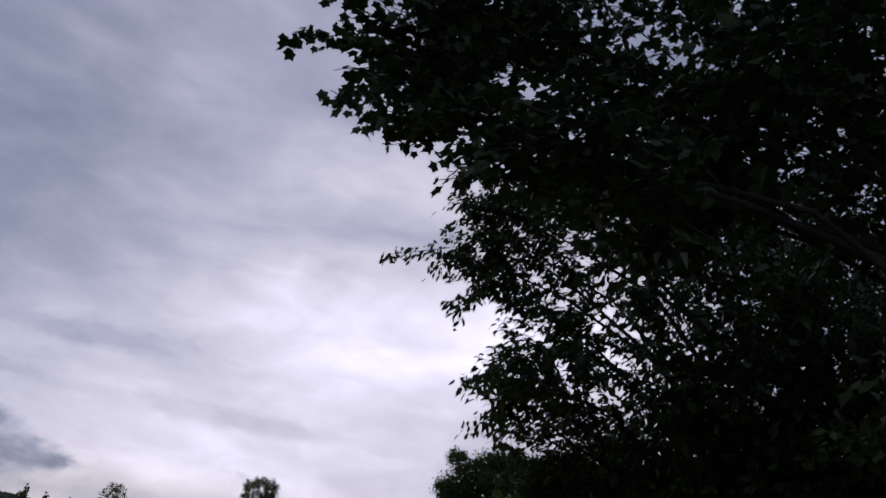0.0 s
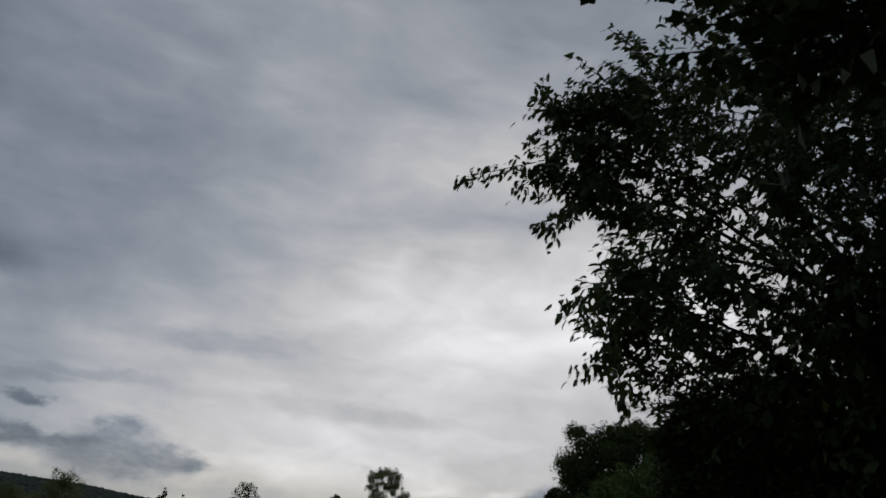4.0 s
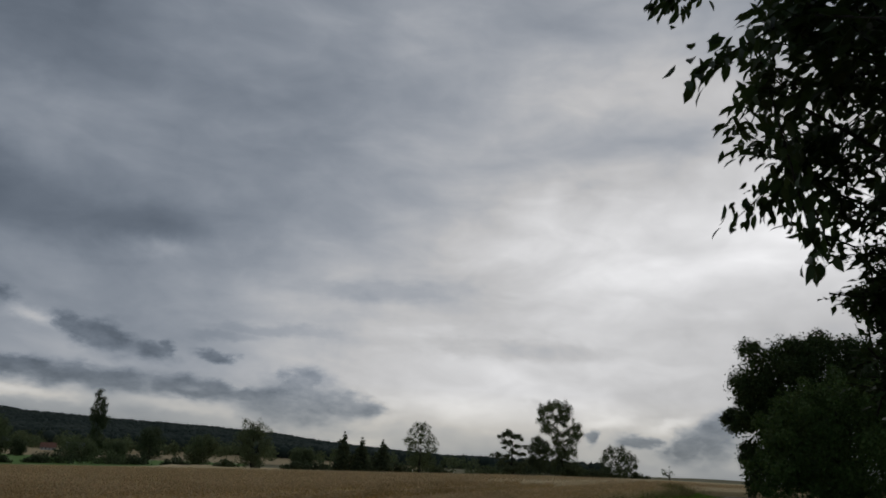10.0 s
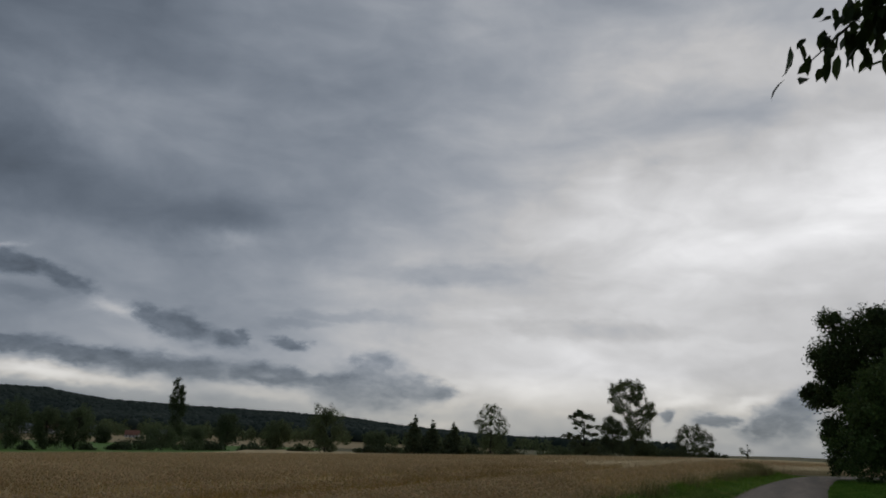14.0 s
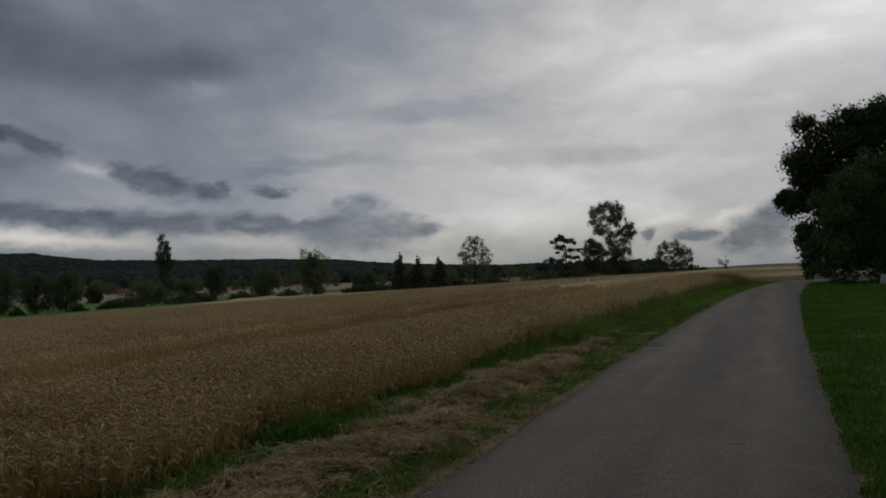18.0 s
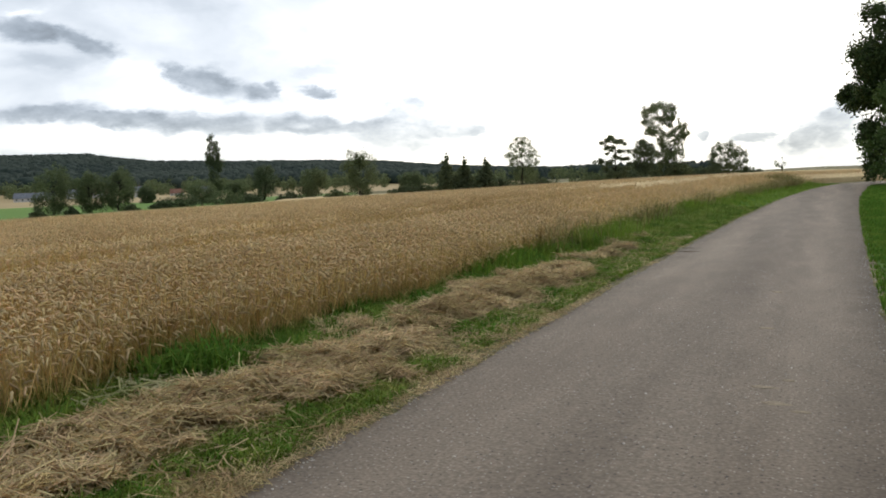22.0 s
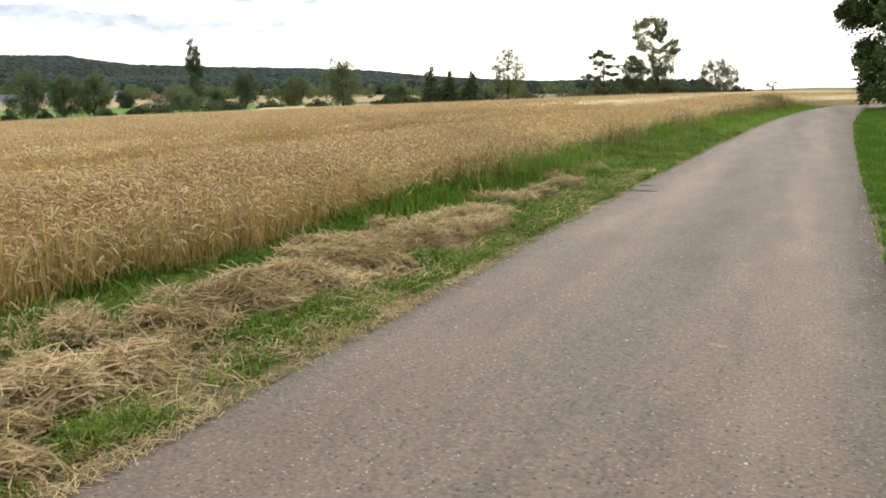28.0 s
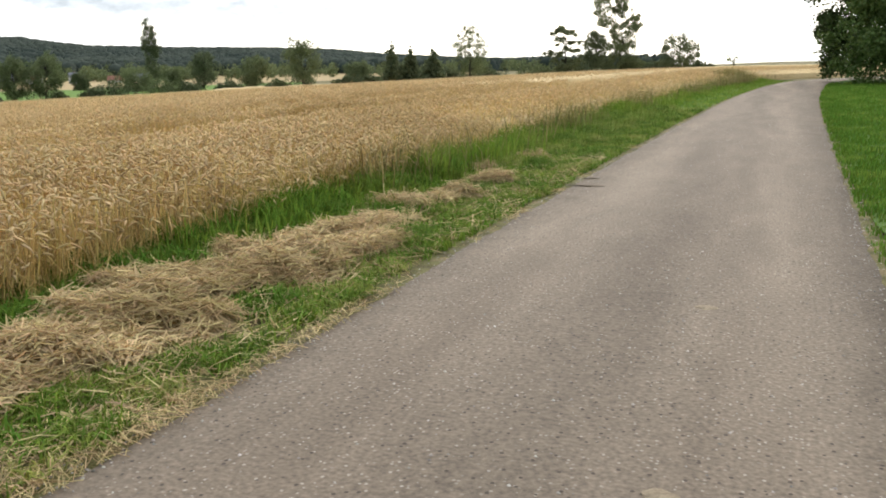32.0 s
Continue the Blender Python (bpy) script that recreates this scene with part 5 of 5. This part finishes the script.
ok = rng.random(n) < np.clip(0.7 + 1.4 * field_noise(x, y, 1.25, 8.0) - 0.9 * straw_cover(x, y) * (y > -3), 0.03, 1)
x, y = x[ok], y[ok]
blades("back_verge_grass", x, y, land(x, y), rng.uniform(0.06, 0.24, len(x)), 0.011, M_GRASS, "rough green grass on the verge", rng, 1.5)
n = 22000
y = rng.uniform(-3, 0.8, n)
x = road_left(y) - rng.uniform(0.2, 2.1, n)
cc = straw_cover(x, y)
ok = rng.random(n) < cc
x, y, cc = x[ok], y[ok], cc[ok]
litter("back_straw", x, y, straw_depth(x, y, cc) + rng.uniform(-0.01, 0.03, len(x)), rng.uniform(0.06, 0.28, len(x)), 0.006, M_STRAW, "dry mown straw lying on the verge", rng, 0.2, 1.0)
wheat("back_wheat", *strew(-7, 0.12, -16, 0.4, 90, rng, True), 1.5, True, rng)
TUSSOCKS = [(-3.85, 4.54, .42), (-3.62, 5.5, .26), (-3.7, 6.3, .26), (-3.6, 7.1, .24), (-3.45, 3.3, .2), (-3.75, 8.2, .25), (-3.9, 9.6, .26), (-4.05, 11.8, .3), (-4.0, 13.2, .4), (-3.85, 14.6, .42), (-3.8, 3.0, .25), (-3.6, 1.6, .3), (-2.8, 6.9, .12), (-2.8, 9.2, .12),
            (-2.8, 4.2, .12), (-2.8, 11.3, .13), (-3.3, 12.3, .2), (-3.2, 13.7, .2), (-4.2, 7.2, .25), (-4.3, 10.4, .3), (-2.85, 2.6, .12)]
tx, ty, th = [np.concatenate(q) for q in zip(*[(a + rng.normal(0, .15, 420), b + rng.normal(0, .2, 420), rng.uniform(.5, 1.15, 420) * c) for a, b, c in TUSSOCKS])]
blades("grass_tussocks", tx, ty, np.zeros(len(tx)), th, 0.013, M_TURF, "lush green grass tussocks at the foot of the wheat", rng, 1.5)
n = 34000
y = 11 + 55 * rng.random(n) ** 1.5
x = road_left(y) - rng.uniform(0.1, 2.5, n)
u = road_left(y) - x
h = (0.07 + 0.30 * np.clip((u - 1.0) / 1.1, 0, 1)) * rng.uniform(0.5, 1.3, n)
blades("long_verge_grass", x, y, land(x, y), h, 0.02, M_VERGE, "long green grass along the lane further on", rng, 1.1)
n = 22000
y = 10.0 + 24 * rng.random(n) ** 1.2
x = wheat_edge(y) + rng.normal(0.22, 0.22, n)
g = field_noise(x, y, 0.45, 25.0)
ok = rng.random(n) < np.clip(0.4 + 1.8 * g, 0.05, 1)
x, y, g = x[ok], y[ok], g[ok]
blades("crop_edge_grass", x, y, land(x, y), (0.30 + 0.25 * np.clip(g + 0.3, 0, 1)) * rng.uniform(0.5, 1.25, len(x)), 0.012, M_VERGE, "tall fresh green grass at the crop edge", rng, 0.9)
n = 7000
y = rng.uniform(13, 68, n)
x = wheat_edge(y) + rng.normal(0.15, 0.22, n)
g = field_noise(x, y, 0.25, 5.0)
ok = rng.random(n) < np.clip(0.35 + 1.6 * g, 0.04, 1)
x, y = x[ok], y[ok]
blades("tall_weeds", x, y, land(x, y), rng.uniform(0.35, 0.85, len(x)), 0.014, M_TALL, "tall brown seeding grass at the crop edge", rng, 0.9)
# pale flattened leaves in front of the largest tussock
M_FADED = mixed("faded_leaf", (0.33, 0.34, 0.14), (0.55, 0.51, 0.29), 4, rough=0.7, island=0.3, trans=0.3)
n = 260
x, y = rng.normal(-3.75, 0.22, n), rng.normal(3.95, 0.3, n)
litter("flattened_leaves", x, y, rng.uniform(0.03, 0.13, n), rng.uniform(0.14, 0.42, n), rng.uniform(0.008, 0.015, n), M_FADED, "pale flattened grass leaves beside a tussock", rng, 0.3, 1.3)
# dark weed clump at the bend
x, y = rng.normal(-3.0, 0.45, 1500), rng.normal(58, 1.2, 1500)
blades("weed_clump", x, y, land(x, y), rng.uniform(0.5, 1.1, 1500), 0.03, M_TALL, "dark clump of tall weeds at the bend", rng, 0.6)

# pale dry grass beyond the bend
x, y = rng.normal(0.6, 1.1, 1600), rng.normal(85, 1.2, 1600)
blades("dry_grass", x, y, land(x, y), rng.uniform(0.15, 0.4, 1600), 0.03, M_STRAW, "patch of pale dry grass beyond the bend", rng, 0.9)

# lawn blades to the right
n = 110000
y = 2 + 52 * rng.random(n) ** 1.6
x = road_left(y) + 2.92 + 4.5 * rng.random(n) ** 1.5
g = field_noise(x, y, 1.5, 6.0)
u = x - road_left(y) - 2.92
ok = rng.random(n) < np.clip(0.1 + u * 5 + 0.5 * g, 0, 1)
x, y, g, u = x[ok], y[ok], g[ok], u[ok]
blades("lawn_grass", x, y, 0.02 + np.clip(u / 3, 0, 1) * 0.05, (0.038 + 0.035 * (g + .3)) * rng.uniform(0.6, 1.4, len(x)) * (1 + y / 60), 0.012 * 1.3, M_TURF, "short fresh green grass beside the lane", rng)

n = 16000
y = rng.uniform(-14, 2.2, n)
x = road_left(y) + 2.98 + 5 * rng.random(n) ** 1.3
blades("back_turf", x, y, land(x, y) + 0.03, rng.uniform(0.05, 0.14, n), 0.018, M_TURF, "short green grass under the trees", rng)

# grit along the lane's edges and on it
n = 5200
y = 1 + 24 * rng.random(n) ** 1.4
side = rng.random(n)
x = road_left(y) + np.where(side < 0.3, rng.normal(0.02, 0.05, n), np.where(side < 0.6, 2.9 + rng.normal(0, 0.06, n), rng.uniform(0.1, 2.85, n)))
s = rng.uniform(0.003, 0.010, n)
k = (x - road_left(y)) / 2.95
z = 0.012 + 0.023 * np.clip(1 - np.abs(k - 0.5) * 2, 0, 1)
pts = np.array([(1, 0, 0), (0, 1, 0), (-1, 0, 0), (0, -1, 0), (0, 0, .8)])
V = np.stack([x, y, z], -1)[:, None] + pts[None] * s[:, None, None] * rng.uniform(0.6, 1.3, (n, 5, 1))
F = (np.arange(n)[:, None, None] * 5 + np.array([(0, 1, 4), (1, 2, 4), (2, 3, 4), (3, 0, 4)])[None]).reshape(-1, 3)
M_GRIT = mixed("grit", (0.20, 0.18, 0.155), (0.42, 0.39, 0.35), 30, rough=0.9, island=0.5)
tagged(new("grit", quick_mesh("grit", V.reshape(-1, 3), F, M_GRIT)), "loose pale grit on the asphalt", "gravel", kind="stuff")

# dried mud and dust smears left on the asphalt
M_MUD = mixed("dried_mud", (0.24, 0.19, 0.13), (0.33, 0.27, 0.19), 12, rough=0.95, fine=80, bump=0.004)
M_CLOD = mixed("dark_mud", (0.07, 0.055, 0.04), (0.12, 0.09, 0.06), 12, rough=0.95, fine=60, bump=0.006)
for n, (mx, my, ma, mb, mat) in enumerate([(-.03, 5.09, .10, .05, M_MUD), (.12, 4.95, .07, .04, M_MUD), (-.12, 5.47, .09, .05, M_MUD), (.02, 5.7, .05, .03, M_MUD), (-.25, 7.6, .08, .05, M_MUD), (-.3, 9.9, .07, .05, M_MUD),
                                           (-2.0, 14.66, .24, .07, M_CLOD), (-2.08, 15.3, .12, .06, M_CLOD)]):
    bm = bmesh.new()
    rnd = random.Random(n)
    rings = [[bm.verts.new((math.cos(a * .524) * ma * q * rnd.uniform(.65, 1.2), math.sin(a * .524) * mb * q * rnd.uniform(.65, 1.2), z)) for a in range(12)] for q, z in ((1, -.002), (.7, .004), (.3, .006))]
    for u, v in zip(rings, rings[1:]):
        for a in range(12):
            bm.faces.new((u[a], u[(a + 1) % 12], v[(a + 1) % 12], v[a]))
    bm.faces.new(rings[-1])
    me = bpy.data.meshes.new("mud_patch")
    bm.to_mesh(me)
    bm.free()
    me.materials.append(mat)
    ob = tagged(new("mud_patch", me), "dark crust of mud at the asphalt edge" if mat == M_CLOD else "pale dried mud smear on the asphalt", "mud")
    kk = (mx - float(road_left(my))) / 2.92
    ob.location = (mx, my, 0.012 + 0.023 * max(0, 1 - abs(kk - 0.5) * 2) + 0.001)

# ---- village in the valley ----
def house(b, d, w, depth, wall_h, roof_h, turn, roof_mat, label, windows=3):
    x, y = at_bearing(b, d)
    base = tagged(new("house"), label, "house", "houses of the village")
    base.matrix_world = pose(x, y, float(land(x, y)) - 0.2, 0, 0, turn)
    bm = bmesh.new()
    bmesh.ops.create_cube(bm, size=1, matrix=Matrix.Translation((0, 0, wall_h / 2)) @ Matrix.Diagonal((w, depth, wall_h, 1)))
    for sx in (-1, 1):
        vs = [bm.verts.new((sx * w / 2, -depth / 2, wall_h)), bm.verts.new((sx * w / 2, depth / 2, wall_h)), bm.verts.new((sx * w / 2, 0, wall_h + roof_h * 0.95))]
        bm.faces.new(vs)
    part("wall", bm, M_WALL, base)
    bm = bmesh.new()
    o = 0.5
    for sy in (-1, 1):
        lo = [bm.verts.new((sx * (w / 2 + o), sy * (depth / 2 + o), wall_h - o * roof_h / depth * 2 + dz)) for dz in (0, 0.3) for sx in (-1, 1)]
        hi = [bm.verts.new((sx * (w / 2 + o), 0, wall_h + roof_h + dz)) for dz in (0, 0.3) for sx in (-1, 1)]
        for f in ((lo[0], lo[1], hi[1], hi[0]), (lo[2], lo[3], hi[3], hi[2]), (lo[0], lo[1], lo[3], lo[2]), (lo[0], lo[2], hi[2], hi[0]), (lo[1], lo[3], hi[3], hi[1])):
            bm.faces.new(f)
    roof = part("roof", bm, roof_mat, base)
    bm = bmesh.new()
    bmesh.ops.create_cube(bm, size=1, matrix=Matrix.Translation((w * 0.2, depth * 0.1, wall_h + roof_h)) @ Matrix.Diagonal((0.8, 0.8, 2.0, 1)))
    part("chimney", bm, M_ROOF, roof)
    for n in range(windows):
        bm = bmesh.new()
        bmesh.ops.create_cube(bm, size=1, matrix=Matrix.Translation(((n + 0.5) / windows * w - w / 2, -depth / 2 - 0.02, wall_h * 0.6)) @ Matrix.Diagonal((1.1, 0.12, 1.4, 1)))
        part("window", bm, M_PANE, base)
    return base


house(-43.75, 830, 6, 7, 6.5, 3.5, 50, M_SLATE, "tall white house with a grey gable roof", 2)
house(-49.9, 800, 22, 10, 3.5, 4, 42, M_SLATE, "long farm building with a wide grey roof", 5)
house(-48.9, 830, 12, 9, 3.5, 4, 60, M_SLATE, "white farmhouse with a grey roof", 4)
house(-41.4, 850, 12, 8, 3, 3.5, 35, M_ROOF, "low house with a reddish clay roof", 4)
house(-45.9, 880, 14, 10, 5, 4, 40, M_ROOF, "white village house with a clay roof", 3)
house(-47.4, 860, 12, 9, 5, 4, 70, M_SLATE, "small white house with a dark roof", 3)
house(-39.9, 900, 15, 10, 4, 4, 30, M_SLATE, "grey roofed barn at the village edge", 3)

# scattered trees round the village, behind the fields
rng = np.random.default_rng(5)
N_V = 420
vb = np.radians(np.concatenate([rng.uniform(-58, -36, 300), rng.uniform(-36, -15, 120)]))
vr = rng.uniform(900, 1120, N_V)
px, py = np.sin(vb) * vr, np.cos(vb) * vr
pz = land(px, py)
ph = rng.uniform(6, 15, N_V)
cen = np.stack([px, py, pz + ph * 0.55], -1)
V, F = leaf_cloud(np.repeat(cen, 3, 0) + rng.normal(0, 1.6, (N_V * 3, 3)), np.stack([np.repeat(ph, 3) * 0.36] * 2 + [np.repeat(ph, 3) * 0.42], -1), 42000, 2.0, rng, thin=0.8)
tagged(new("village_trees", quick_mesh("village_trees", V, F, M_FAR_HAZED)), "garden trees and copses round the distant village", "trees", kind="stuff")

# ---- pale stone and slab at the foot of the bushy tree ----
M_STONE = mixed("pale_concrete", (0.42, 0.41, 0.38), (0.58, 0.57, 0.54), 6, rough=0.9, fine=40, bump=0.01)
for name, label, x, y, turn, (w, d, h), top in [("concrete_slab", "pale concrete slab lying in the grass under a tree", 4.75, 49.2, 8, (0.85, 0.5, 0.11), 0.97),
                                                ("boundary_stone", "grey tapered boundary stone beside a concrete slab", 5.55, 49.0, -12, (0.42, 0.3, 0.62), 0.62)]:
    bm = bmesh.new()
    bmesh.ops.create_cube(bm, size=1, matrix=Matrix.Translation((0, 0, h / 2)) @ Matrix.Diagonal((w, d, h, 1)))
    for v in bm.verts:
        if v.co.z > h / 2:
            v.co.x, v.co.y = v.co.x * top, v.co.y * top
    bmesh.ops.bevel(bm, geom=bm.edges[:], offset=0.025, segments=2, affect="EDGES")
    me = bpy.data.meshes.new(name)
    bm.to_mesh(me)
    bm.free()
    me.materials.append(M_STONE)
    ob = tagged(new(name, me), label, "stone")
    ob.matrix_world = pose(x, y, float(land(x, y)) + 0.05, 0, 0, turn)
